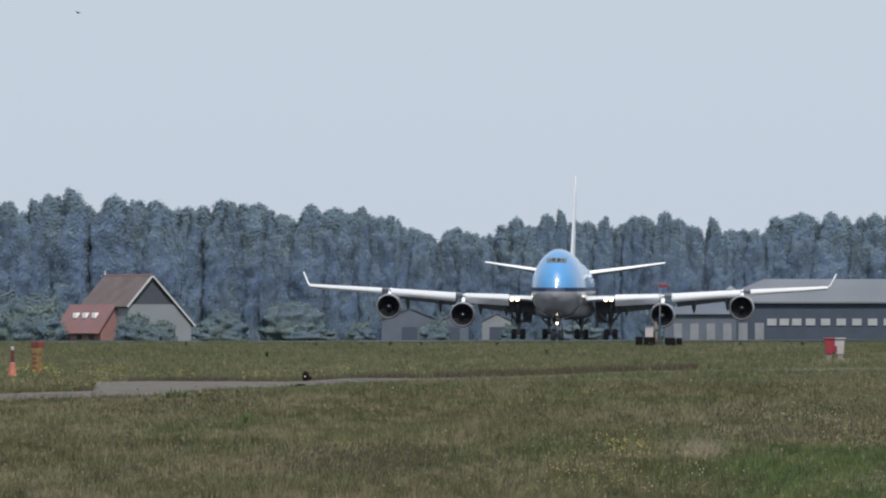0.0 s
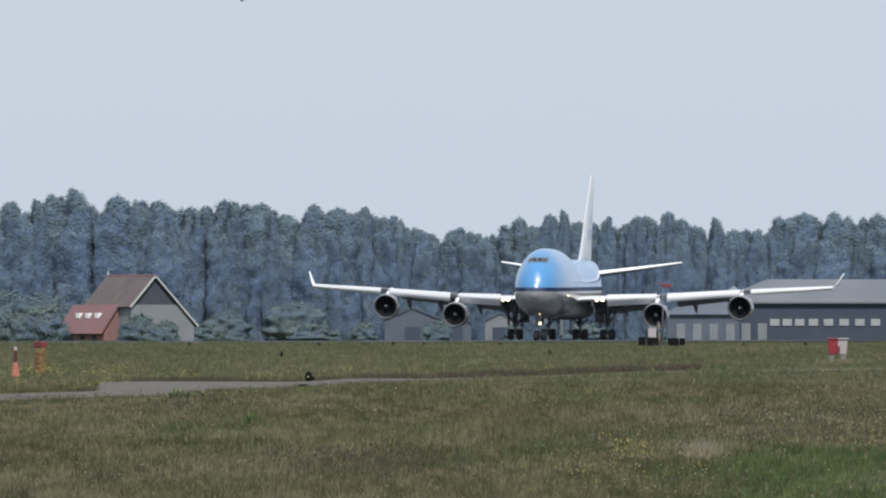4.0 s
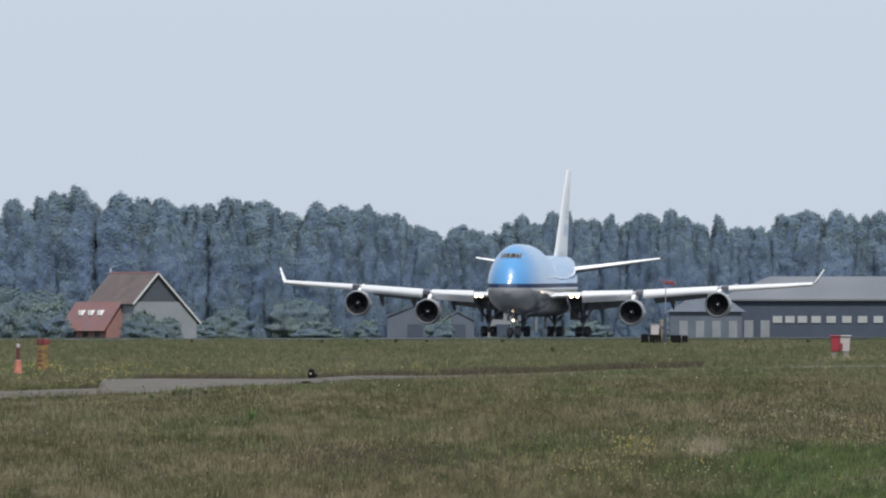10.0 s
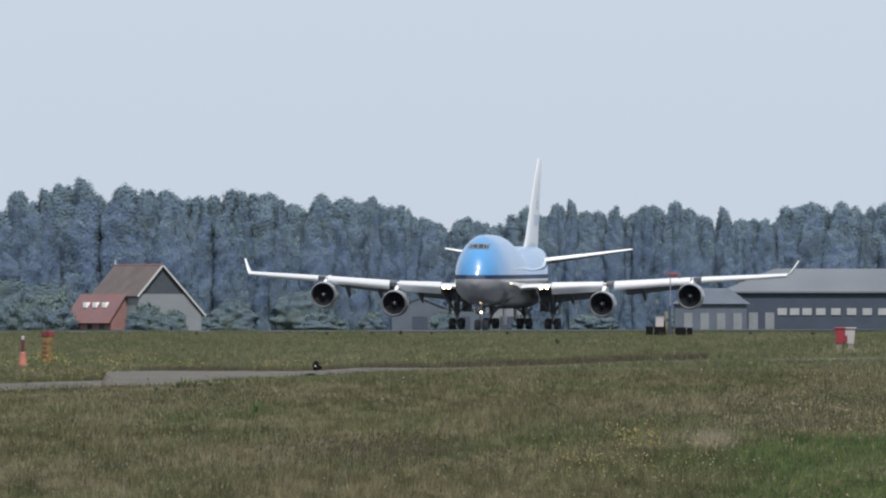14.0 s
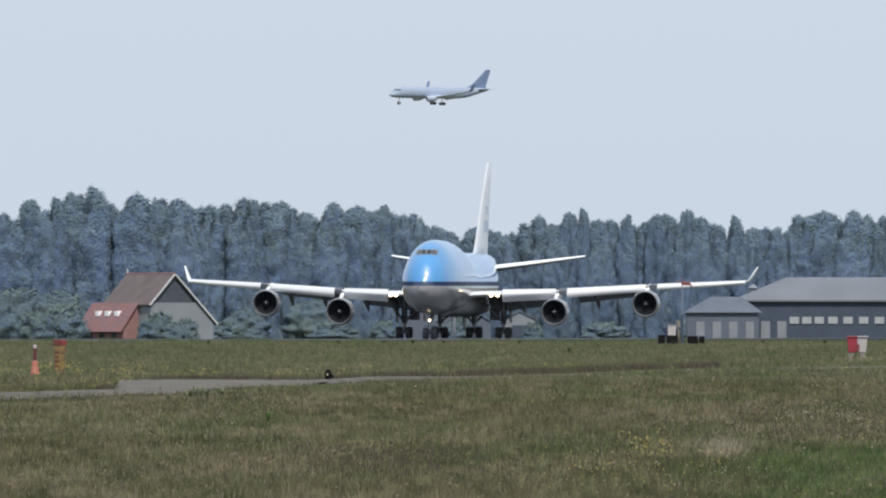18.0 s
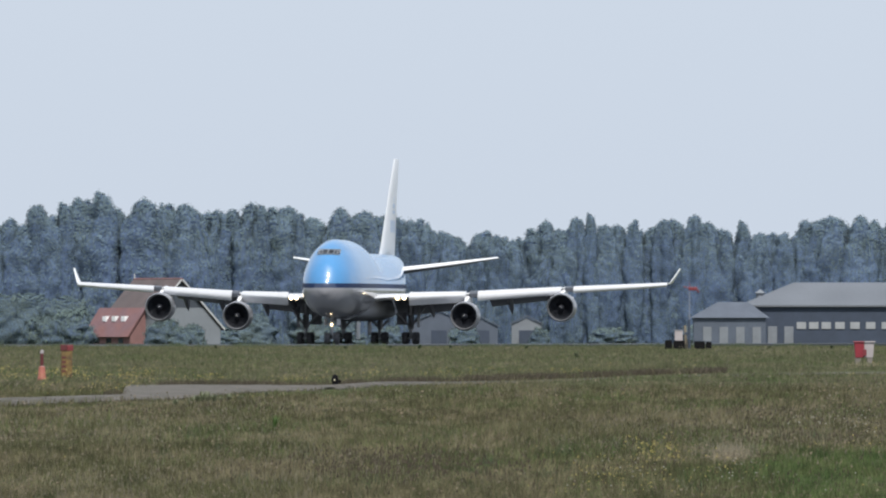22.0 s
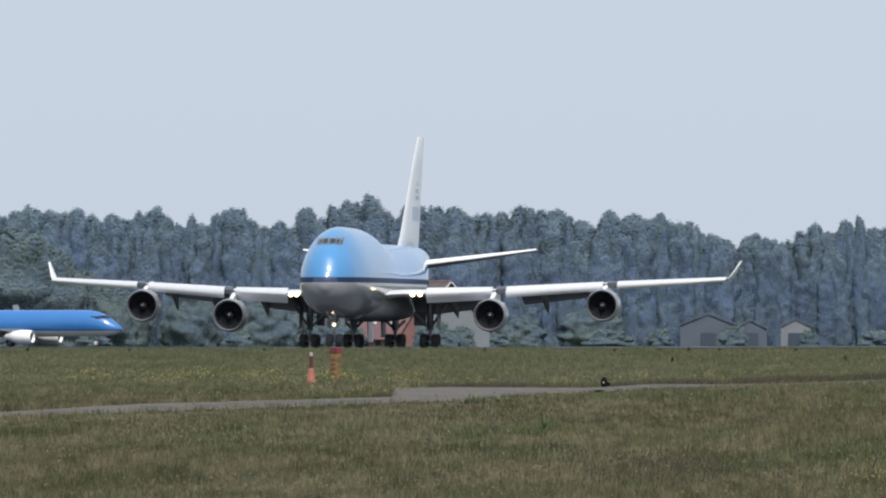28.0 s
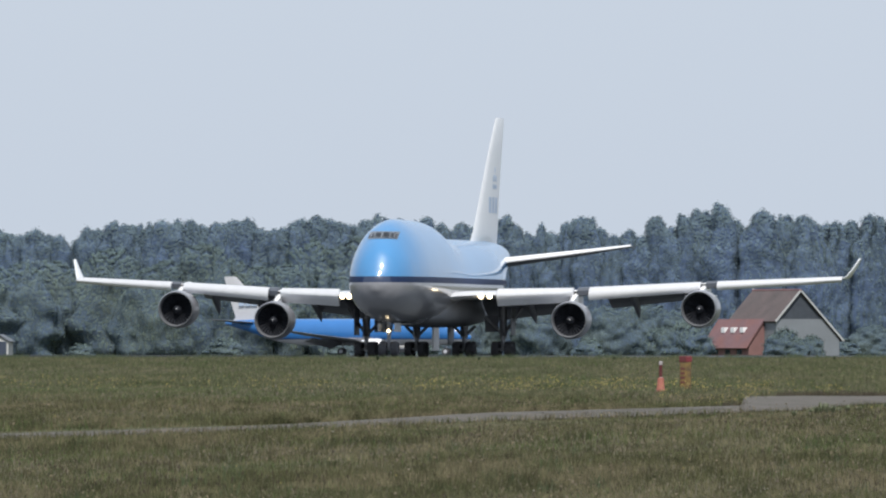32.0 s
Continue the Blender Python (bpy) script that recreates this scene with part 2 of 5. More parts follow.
def section(stations, y):
    """Bottom, top, height of greatest width and half width of a fuselage at y, smooth between the stations."""
    k = 0
    while k < len(stations) - 2 and y >= stations[k + 1][0]:
        k += 1
    a, b = stations[k], stations[k + 1]
    h = b[0] - a[0]
    u = min(max((y - a[0]) / h, 0.0), 1.0)
    if k == 0:
        return [p + (q - p) * math.sqrt(u) for p, q in zip(a[1:], b[1:])]
    z, c = stations[k - 1], stations[min(k + 2, len(stations) - 1)]
    out = []
    for i in range(1, 5):
        m0 = (b[i] - z[i]) / (b[0] - z[0]) * h
        m1 = (c[i] - a[i]) / (c[0] - a[0]) * h
        out.append((2 * u ** 3 - 3 * u * u + 1) * a[i] + (u ** 3 - 2 * u * u + u) * m0
                   + (3 * u * u - 2 * u ** 3) * b[i] + (u ** 3 - u * u) * m1)
    return out


def narrow(zt, zc, w):
    """How much a tall upper half draws in, as the exponent of its outline."""
    return 1 + 0.22 * max(0.0, (zt - zc) / w - 1.12) if w > 0.1 else 1.0


def hull(stations, n=44, steps=4):
    """A fuselage skin: stations of (aft, bottom, top, height of greatest width, half width)."""
    rings = []
    for k, (a, b) in enumerate(zip(stations, stations[1:])):
        for i in range(steps):
            u = i / steps
            rings.append(a[0] + (b[0] - a[0]) * (u * u if k == 0 else u))
    rings.append(stations[-1][0])
    out = []
    for y in rings:
        zb, zt, zc, w = section(stations, y)
        ring = []
        for i in range(n):
            a = 2 * math.pi * i / n
            s, c = math.sin(a), math.cos(a)
            e = narrow(zt, zc, w) if s > 0 else 1.0
            ring.append((w * math.copysign(abs(c) ** e, c), y, zc + s * ((zt - zc) if s > 0 else (zc - zb))))
        out.append(ring)
    return loft(out)


def hull_at(stations, y, z):
    """Half width of a fuselage at a height."""
    zb, zt, zc, w = section(stations, y)
    h = (zt - zc) if z > zc else (zc - zb)
    e = narrow(zt, zc, w) if z > zc else 1.0
    return w * max(0.0, 1 - ((z - zc) / h) ** 2) ** (e / 2) if h > 0 else 0.0


def nose_y(stations, x, z):
    """How far aft the skin of the nose lies at a half width and height."""
    y = 0.0
    while y < 14 and hull_at(stations, y, z) < abs(x):
        y += 0.02
    return y


def skin_patch(stations, x0, x1, z0, z1, proud=0.03, nx=4, nz=3, top=0.0):
    """A pane that follows the nose: between two half widths and two heights."""
    bm = bmesh.new()
    rows = []
    for j in range(nz + 1):
        row = []
        for i in range(nx + 1):
            x = x0 + (x1 - x0) * i / nx
            z = z0 + (z1 - z0) * j / nz - top * (abs(x) / 2.0) ** 2
            row.append(bm.verts.new((x * 1.012, nose_y(stations, x, z) - proud, z + proud * 0.5)))
        rows.append(row)
    for a, b in zip(rows, rows[1:]):
        for i in range(nx):
            bm.faces.new((a[i], a[i + 1], b[i + 1], b[i]))
    bmesh.ops.solidify(bm, geom=bm.faces[:], thickness=0.03)
    return bm
# ---------------------------------------------------------------- the four-engined jumbo jet
JUMBO = [(0, 5.2, 5.6, 5.4, 0.1), (0.28, 4.62, 6.35, 5.42, 0.86), (0.66, 4.12, 7.1, 5.42, 1.40), (1.3, 3.62, 7.95, 5.42, 1.92),
         (2.5, 3.18, 8.8, 5.4, 2.42), (3.9, 2.90, 9.52, 5.4, 2.70), (5.4, 2.70, 10.02, 5.4, 2.92), (7.5, 2.55, 10.32, 5.38, 3.10),
         (10, 2.46, 10.38, 5.36, 3.2), (13, 2.42, 10.38, 5.36, 3.25), (20, 2.42, 10.3, 5.36, 3.25), (23, 2.42, 10.1, 5.36, 3.25),
         (25.5, 2.42, 9.65, 5.36, 3.25), (28, 2.42, 9.3, 5.36, 3.25), (31, 2.42, 9.12, 5.36, 3.25), (44, 2.42, 9.10, 5.36, 3.25),
         (49, 2.65, 9.10, 5.5, 3.05), (54, 3.6, 9.10, 6.1, 2.48), (59, 4.85, 9.08, 6.8, 1.85), (63.5, 5.95, 9.0, 7.3, 1.32), (67.5, 6.85, 8.75, 7.75, 0.85),
         (70, 7.4, 8.35, 7.9, 0.45), (70.7, 7.65, 8.0, 7.82, 0.15)]
JUMBO = [(y, *(4.6 + 1.03 * (z - 4.6) for z in (zb, zt, zc)), w) for y, zb, zt, zc, w in JUMBO]
# half span, leading edge, chord, height, half thickness
WING = [(2.6, 18.6, 17.0, 4.70, 0.95), (6.0, 21.7, 14.0, 4.75, 0.72), (11.9, 26.9, 10.4, 5.0, 0.48), (21.0, 35.0, 6.9, 5.62, 0.30),
        (31.2, 43.9, 4.2, 6.16, 0.17)]


COWL = mat("cowl_grey", (0.29, 0.30, 0.33), 0.35, spread=0.1, scale=0.8, coat=0.3)
WING_GREY = mat("wing_light_grey", (0.70, 0.71, 0.73), 0.4, spread=0.08, scale=0.7)


def wing_at(s):
    return lerp(WING, s)


def fixed_wheel(r=0.62, w=0.24, n=26):
    prof = [(-w * 0.5, r * 0.55), (-w, r * 0.62), (-w, r * 0.86), (-w * 0.72, r * 0.97), (-w * 0.3, r), (w * 0.3, r),
            (w * 0.72, r * 0.97), (w, r * 0.86), (w, r * 0.62), (w * 0.5, r * 0.55)]
    return finish("tyre", lathe(prof, n, "x", cap=True), TYRE, True)


def wheel_hub(r=0.34, w=0.2):
    return finish("hub", lathe([(-w, r * 0.5), (-w * 0.9, r), (w * 0.9, r), (w, r * 0.5)], 18, "x", cap=True), GREY_PAINT, True)


LEGS = -0.22      # how far the wheels stand below the level that the airframe is drawn from
SPINNING = []     # wheels and fans, with their radius


def add_wheel(parent, tyre, hub, x, y, r):
    w = part("wheel", tyre, None, parent, at=Matrix.Translation((x, y, r)))
    part("hub", hub, None, parent, at=Matrix.Translation((x, y, r)))
    SPINNING.append((w, (x, y, r), r, "x"))


def jumbo_engine(jet, s, y, z, side):
    x = s * side
    c = (x, y, z)
    outer = [(0.10, 1.40), (0.35, 1.46), (1.2, 1.52), (2.4, 1.50), (3.6, 1.36), (4.4, 1.18), (4.42, 1.08), (3.6, 1.0)]
    cowl = part("engine_cowl", lathe(outer, 40, "y", c), COWL, jet, "grey engine cowl with a pale metal lip", 35)
    lip = [(0.62, 1.255), (0.25, 1.285), (0.05, 1.325), (0.0, 1.36), (0.03, 1.395), (0.14, 1.425), (0.32, 1.462)]
    part("inlet_lip", lathe(lip, 40, "y", c), BARE, cowl, "polished metal inlet lip", 60)
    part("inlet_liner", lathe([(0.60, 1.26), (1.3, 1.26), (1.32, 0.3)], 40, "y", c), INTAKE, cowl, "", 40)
    rings = []
    for rr, tw in ((0.30, 0.05), (0.34, 0.09), (0.75, 0.10), (1.235, 0.07), (1.24, 0.0)):
        rings.append([(rr * math.cos(2 * math.pi * (i + 0.5 * (i % 2)) / 56 + 0.12 * rr), (-tw if i % 2 else tw),
                       rr * math.sin(2 * math.pi * (i + 0.5 * (i % 2)) / 56 + 0.12 * rr)) for i in range(56)])
    bm = loft(rings, False)
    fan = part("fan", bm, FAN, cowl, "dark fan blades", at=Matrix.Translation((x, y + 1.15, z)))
    spin = bmesh.new()
    lathe([(-0.5, 0.01), (-0.42, 0.12), (-0.2, 0.26), (0.05, 0.35), (0.1, 0.3)], 24, "y", (x, y + 1.0, z), True, spin)
    part("spinner", spin, FAN, cowl, "", 40)
    mark = bmesh.new()
    for k in range(5):
        a = k * 0.5
        rr = 0.01 + 0.012 * k
        box(x + rr * math.cos(a) - 0.018, x + rr * math.cos(a) + 0.018, y + 0.40 + 0.018 * k, y + 0.46 + 0.018 * k,
            z + rr * math.sin(a) - 0.018, z + rr * math.sin(a) + 0.018, 0, mark)
    part("spinner_spiral", mark, WHITE, cowl, "white painted spiral")
    part("core_nozzle", lathe([(3.7, 0.95), (5.0, 0.82), (6.3, 0.55), (6.3, 0.42), (5.4, 0.4), (7.1, 0.05)], 28, "y", c), STEEL, cowl,
         "burnt metal exhaust nozzle", 35)
    for q in (-1, 1):
        vane = box(x + q * 0.98, x + q * 1.18, y + 1.5, y + 2.6, z + 1.02, z + 1.08)
        part("strake", vane, WHITE, cowl)
    SPINNING.append((fan, (x, y + 1.15, z), 1.6, "y"))
    le, _, zw, _ = wing_at(s)
    rings = []
    for t in range(9):
        u = t / 8
        yy = y + 0.9 + u * (le + 3.4 - y)
        low = z + 1.25 - 0.55 * u
        high = z + 1.42 + min(1.0, u * 1.5) * (zw + 0.22 - z - 1.42)
        half = 0.20 * math.sin(math.pi * min(0.96, 0.12 + u * 0.85)) + 0.03
        rings.append([(x - half, yy, low), (x + half, yy, low), (x + half, yy, high - 0.1), (x, yy, high), (x - half, yy, high - 0.1)])
    part("pylon", loft(rings), WHITE, jet, "white engine pylon", 50)


def jumbo_wing(jet, side):
    rings = []
    n = 22
    for k in range(n + 1):
        s = 2.6 + (31.2 - 2.6) * k / n
        le, ch, z, th = wing_at(s)
        rings.append(foil((s * side, le, z), ch, th * 0.72, 8, 0.02))
    wing = part("wing", loft(rings), WING_GREY, jet, "swept grey wing with a white drooped leading edge", 50)
    # drooped leading-edge flaps, in three runs with gaps at the pylons
    for s0, s1 in ((12.85, 20.85), (22.05, 31.15)):
        rings = []
        for k in range(9):
            s = s0 + (s1 - s0) * k / 8
            le, ch, z, th = wing_at(s)
            d = lerp([(4.9, 1.0), (10.9, 0.86), (13, 0.78), (20, 0.66), (22, 0.56), (29, 0.44), (31, 0.36)], s)[0]
            x = s * side
            rings.append([(x, le + 0.55, z + th * 0.60), (x, le + 0.05, z + th * 0.46), (x, le - 0.36, z + 0.03), (x, le - 0.58, z - d * 0.24),
                          (x, le - 0.66, z - d * 0.48), (x, le - 0.60, z - d * 0.74), (x, le - 0.40, z - d), (x, le - 0.34, z - d + 0.05), (x, le - 0.48, z - d * 0.6),
                          (x, le - 0.2, z - 0.12), (x, le + 0.5, z + th * 0.35)])
        part("leading_edge_flap", loft(rings), SLAT, wing, "pale drooped leading-edge flap", 50)
    # the inner run hinges from below: a round nose over a panel that leans back
    rings = []
    for k in range(7):
        s = 6.3 + 5.4 * k / 6
        le, ch, z, th = wing_at(s)
        d = 0.95 - 0.015 * (s - 6.3)
        x = s * side
        rings.append([(x, le + 0.55, z + th * 0.60), (x, le + 0.05, z + th * 0.46), (x, le - 0.34, z + 0.05), (x, le - 0.50, z - d * 0.10), (x, le - 0.50, z - d * 0.22),
                      (x, le - 0.10, z - d * 0.62), (x, le + 0.22, z - d), (x, le + 0.28, z - d + 0.04), (x, le + 0.5, z + th * 0.3)])
    part("leading_edge_flap", loft(rings), SLAT, wing, "grey lowered inner leading-edge flap", 50)
    # shade of the open slat bay, put in as a dark panel just outboard of each pylon
    for s0, s1 in ((12.0, 12.82), (21.2, 22.02)):
        rings = []
        for s in (s0, s1):
            le, ch, z, th = wing_at(s)
            x = s * side
            rings.append([(x, le + 0.9, z + th * 0.66), (x, le + 0.1, z + th * 0.52), (x, le - 0.22, z + 0.02), (x, le - 0.16, z - 0.36), (x, le + 0.6, z - 0.40)])
        part("leading_edge_gap", loft(rings), SHADE_GREY, wing, "dark panel for the shaded slat bay beside the pylon")
    # thick root of the wing
    rings = [foil((s * side, le, z), ch, th, 8) for s, le, ch, z, th in
             ((2.2, 16.4, 12, 4.32, 0.45), (2.9, 17.7, 11, 4.50, 0.75), (3.7, 18.9, 9, 4.60, 0.80), (4.8, 20.0, 7, 4.66, 0.76), (6.28, 21.4, 6, 4.70, 0.68))]
    part("wing_root_fairing", loft(rings), SLAT, wing, "smooth pale wing root", 60)
    # trailing-edge flaps, lowered
    for s0, s1, drop in ((3.6, 10.6, 0.40), (13.2, 20.3, 0.42)):
        rings = []
        for k in range(5):
            s = s0 + (s1 - s0) * k / 4
            le, ch, z, th = wing_at(s)
            x = s * side
            y0, z0 = le + ch * 0.80, z - 0.10
            c = ch * 0.30
            rings.append([(x, y0, z0 - 0.02), (x, y0 + c * 0.3, z0 - 0.02 - c * 0.10), (x, y0 + c, z0 - c * drop), (x, y0 + c * 0.95, z0 - c * drop - 0.06),
                          (x, y0 + c * 0.3, z0 - 0.45 - c * 0.12), (x, y0 - 0.1, z0 - 0.40)])
        part("trailing_edge_flap", loft(rings), DARK_PAINT, wing, "lowered trailing-edge flap", 50)
    for s in (7.2, 10.3, 15.2, 19.2):
        le, ch, z, th = wing_at(s)
        y0 = le + ch * 0.52
        rings = []
        for u, r, dz in ((0, 0.05, 0), (0.12, 0.20, -0.12), (0.4, 0.31, -0.35), (0.7, 0.30, -0.95), (0.88, 0.22, -1.5), (1.0, 0.03, -2.05)):
            rings.append(circle((s * side, y0 + u * ch * 0.62, z - 0.25 + dz), r, 12, "y", 1.5))
        part("flap_track_fairing", loft(rings), DARK_PAINT, wing, "dark pointed fairing", 60)
    rings = []
    for s, le, ch, z in ((31.2, 43.9, 4.2, 6.12), (31.4, 44.6, 3.4, 6.25), (31.7, 45.9, 2.5, 6.80), (32.15, 47.6, 1.3, 7.70)):
        rings.append(foil((s * side, le, z), ch, 0.22, 6, 0, (-side * 0.92, 0, 0.4)))
    part("winglet", loft(rings), WHITE, wing, "white upturned winglet", 50)
    for k in (0, 1):
        s = 5.25 + 0.62 * k
        le, ch, z, th = wing_at(s)
        c = (s * side, le - 0.86, z - 0.16)
        part("landing_light", lathe([(0, 0.05), (0.02, 0.20), (0.10, 0.21), (0.3, 0.12)], 16, "y", c, True), LAMP, wing, "glowing landing light", 40)
    return wing


def jumbo_gear(jet, x, y, tyre, hub, side, body):
    top = 4.2 if not body else 2.9
    gear = part("wing_gear" if not body else "body_gear", lathe([(0.58, 0.17), (1.55, 0.18), (1.56, 0.30), (top, 0.33)], 14, "z", (x, y, 0), True), STEEL, jet, "four-wheel main gear strut", 50)
    part("bogie_beam", rod((x, y - 0.85, 0.60), (x, y + 0.85, 0.66), 0.12, 0.12, 8), STEEL, gear)
    for q in (-0.72, 0.72):
        part("axle", rod((x - 0.6, y + q, 0.62), (x + 0.6, y + q, 0.62), 0.09, 0.09, 8), STEEL, gear)
    braces = [((x, y, 1.5), (x, y - 1.6, 3.1))]
    if not body:
        braces += [((x, y, 1.75), (x - side * 1.5, y, 3.2)), ((x, y, 1.75), (x + side * 1.5, y + 0.2, 3.9))]
    else:
        braces += [((x, y, 1.6), (x + side * 0.9, y, 2.5)), ((x, y, 1.6), (x - side * 0.9, y, 2.5))]
    for a, b in braces:
        part("brace", rod(a, b, 0.12, 0.13, 8), STEEL, gear)
    for qx in (-0.53, 0.53):
        for qy in (-0.72, 0.72):
            add_wheel(gear, tyre, hub, x + qx, y + qy, 0.63)
    if not body:
        d = box(x + side * 0.75, x + side * 0.83, y - 1.2, y + 1.3, 1.75, 3.9, 0.03)
        part("gear_door", d, DARK_PAINT, gear, "dark gear door")
        d = box(x - side * 1.6, x - side * 0.5, y + 0.9, y + 1.0, 2.0, 3.3, 0.03)
        part("gear_door", d, DARK_PAINT, gear, "dark gear door")
    else:
        if side < 0:
            d = box(x + 1.50, x + 1.62, y - 1.8, y + 1.4, 0.50, 2.5, 0.03)
            part("gear_door", d, WHITE, gear, "long white body gear door")
        else:
            d = box(x - 1.10, x - 1.02, y - 1.8, y + 1.4, 0.95, 2.4, 0.03)
            part("gear_door", d, DARK_PAINT, gear, "dark body gear door")
    gear.location.z = LEGS
    return gear


FIN = [(8.4, 48.0, 17.5, 0.30), (9.3, 50.6, 15.2, 0.52), (10.2, 52.3, 14.0, 0.52), (13.0, 56.0, 11.2, 0.42), (16.5, 60.6, 8.0, 0.32), (19.3, 64.8, 5.1, 0.24), (19.5, 65.4, 4.2, 0.12)]


def fin_plate(outline, side):
    """A thin painted shape that lies on the fin: outline in aft and height."""
    rings = []
    for lift in (-0.03, 0.012):
        ring = []
        for y, z in outline:
            le, ch, th = lerp(FIN, z)
            s = min(0.97, max(0.02, (y - le) / ch))
            h = th * (1.48 * math.sqrt(s) - 0.63 * s - 1.758 * s * s + 1.42 * s ** 3 - 0.5 * s ** 4) * (1.0 if side > 0 else 0.65)
            ring.append((side * (h + lift), y, z))
        rings.append(ring)
    return loft(rings)


def jumbo_jet():
    jet = thing("jumbo_jet", pose(13, 1450, 1.9), "blue and grey four-engined jumbo jet rolling on the runway", "airliner")
    part("fuselage", hull(JUMBO, 56, 5), JUMBO_SKIN, jet, "fuselage, light blue above a dark blue line, grey below", 50)
    for sd in (-1, 1):
        rings = []
        for k in range(60):
            y = 0.42 + 57 * (k / 59) ** 1.6
            rings.append([(sd * (hull_at(JUMBO, y, z) + lift), y, z) for z, lift in ((5.58, 0.015), (5.81, 0.02), (6.04, 0.015), (6.04, -0.05), (5.58, -0.05))])
        part("stripe", loft(rings), NAVY, jet, "dark blue stripe along the fuselage", 60)
    # wing-to-body fairing
    rings = []
    for y, w, zb, zt in ((14.5, 0.5, 2.6, 3.2), (17, 1.9, 2.44, 4.0), (20, 2.9, 2.30, 4.5), (24, 3.3, 2.20, 4.8), (28, 3.45, 2.14, 4.9), (35, 3.45, 2.15, 4.8), (40, 3.1, 2.3, 4.5), (44, 0.8, 2.5, 3.4)):
        zc = (zb + zt) / 2
        rings.append([(w * math.copysign(abs(math.cos(a)) ** 0.7, math.cos(a)), y, zc + (zt - zb) / 2 * math.copysign(abs(math.sin(a)) ** 0.7, math.sin(a)))
                      for a in [2 * math.pi * i / 24 for i in range(24)]])
    part("belly_fairing", loft(rings), mat("belly_grey", (0.19, 0.20, 0.22), 0.55, spread=0.12, scale=0.5), jet, "grey wing-to-body fairing", 50)
    for sd in (-1, 1):
        jumbo_wing(jet, sd)
        jumbo_engine(jet, 11.85, 22.9, 2.72, sd)
        jumbo_engine(jet, 21.05, 31.6, 3.62, sd)
        # shaded underside painted dark all over, bright leading edge added as a white strip
        rings = [foil((sd * s, le, z), ch, th, 6) for s, le, ch, z, th in ((1.0, 57.8, 9.4, 7.35, 0.80), (6, 62.2, 6.0, 8.05, 0.48), (11.0, 66.7, 2.7, 8.85, 0.16))]
        part("tailplane", loft(rings), SHADE_GREY, jet, "swept tailplane in the dark tone of its shaded underside", 50)
        rings = []
        for s, le, z, th in ((1.6, 58.3, 7.43, 0.20), (6, 62.05, 8.05, 0.16), (11.0, 66.55, 8.85, 0.08)):
            rings.append([(sd * s, le - 0.12, z + th * 0.2), (sd * s, le - 0.14, z + th * 0.8), (sd * s, le + 0.1, z + th * 1.7), (sd * s, le + 0.5, z + th * 2.4), (sd * s, le + 0.5, z + th)])
        part("tailplane_edge", loft(rings), WHITE, jet, "white strip for the sunlit leading edge", 50)
    rings = [foil((0, le, z), ch, th, 7, 0, (1, 0, 0)) for z, le, ch, th in FIN]
    fin = part("tail_fin", loft(rings), WHITE, jet, "tall white tail fin with a blue emblem", 40)
    for sd in (-1, 1):
        for y in (59.6, 61.7, 63.8):
            part("emblem_bar", fin_plate([(y, 11.6), (y + 1.55, 11.6), (y + 1.7, 12.9), (y + 0.15, 12.9)], sd), BLUE_MARK, fin, "blue emblem block")
        part("emblem_band", fin_plate([(62.2, 13.6), (65.0, 13.6), (65.0, 13.95), (62.2, 13.95)], sd), BLUE_MARK, fin, "blue emblem band")
        for y, z in ((62.6, 14.4), (63.3, 14.5), (64.0, 14.5), (64.7, 14.4), (63.65, 15.15)):
            dot = [(y + 0.28 * math.cos(k * math.pi / 5), z + 0.28 * math.sin(k * math.pi / 5)) for k in range(10)]
            part("emblem_dot", fin_plate(dot, sd), BLUE_MARK, fin, "blue emblem dot")
    # cockpit windows in their grey surround
    part("windshield_surround", skin_patch(JUMBO, -1.16, 1.16, 8.96, 9.54, 0.02, 15, 4, 0.10), SURROUND, jet, "grey windshield surround", 60)
    for sd in (-1, 1):
        for x0, x1, z0, z1 in ((0.05, 0.58, 9.03, 9.50), (0.63, 0.88, 9.03, 9.46), (0.92, 1.11, 9.03, 9.39)):
            part("cockpit_window", skin_patch(JUMBO, sd * x0, sd * x1, z0, z1, 0.035, 4, 3, 0.10), GLASS if x0 < 0.8 else SIDE_GLASS, jet, "dark cockpit window pane", 60)
    tyre, hub = fixed_wheel(0.63, 0.29), wheel_hub()
    for sd in (-1, 1):
        jumbo_gear(jet, 5.5 * sd, 30.9, tyre, hub, sd, False)
        jumbo_gear(jet, 1.92 * sd, 34.0, tyre, hub, sd, True)
    nose = part("nose_gear", rod((0, 6.7, 0.55), (0, 6.6, 2.8), 0.13, 0.17, 12), STEEL, jet, "twin-wheel nose gear", 50)
    part("axle", rod((-0.5, 6.7, 0.62), (0.5, 6.7, 0.62), 0.08, 0.08, 8), STEEL, nose)
    part("brace", rod((0, 6.7, 1.4), (0, 8.5, 2.6), 0.08, 0.08, 8), STEEL, nose)
    part("light_bar", rod((-0.55, 6.7, 2.1), (0.55, 6.7, 2.1), 0.06, 0.06, 8), STEEL, nose)
    nose.location.z = LEGS
    for q in (-0.46, 0.46):
        add_wheel(nose, tyre, hub, q, 6.7, 0.62)
    for q in (-1, 1):
        part("gear_door", box(q * 0.62, q * 0.68, 5.3, 8.5, 1.98, 2.66, 0.02), GREY_PAINT, nose, "nose gear door")
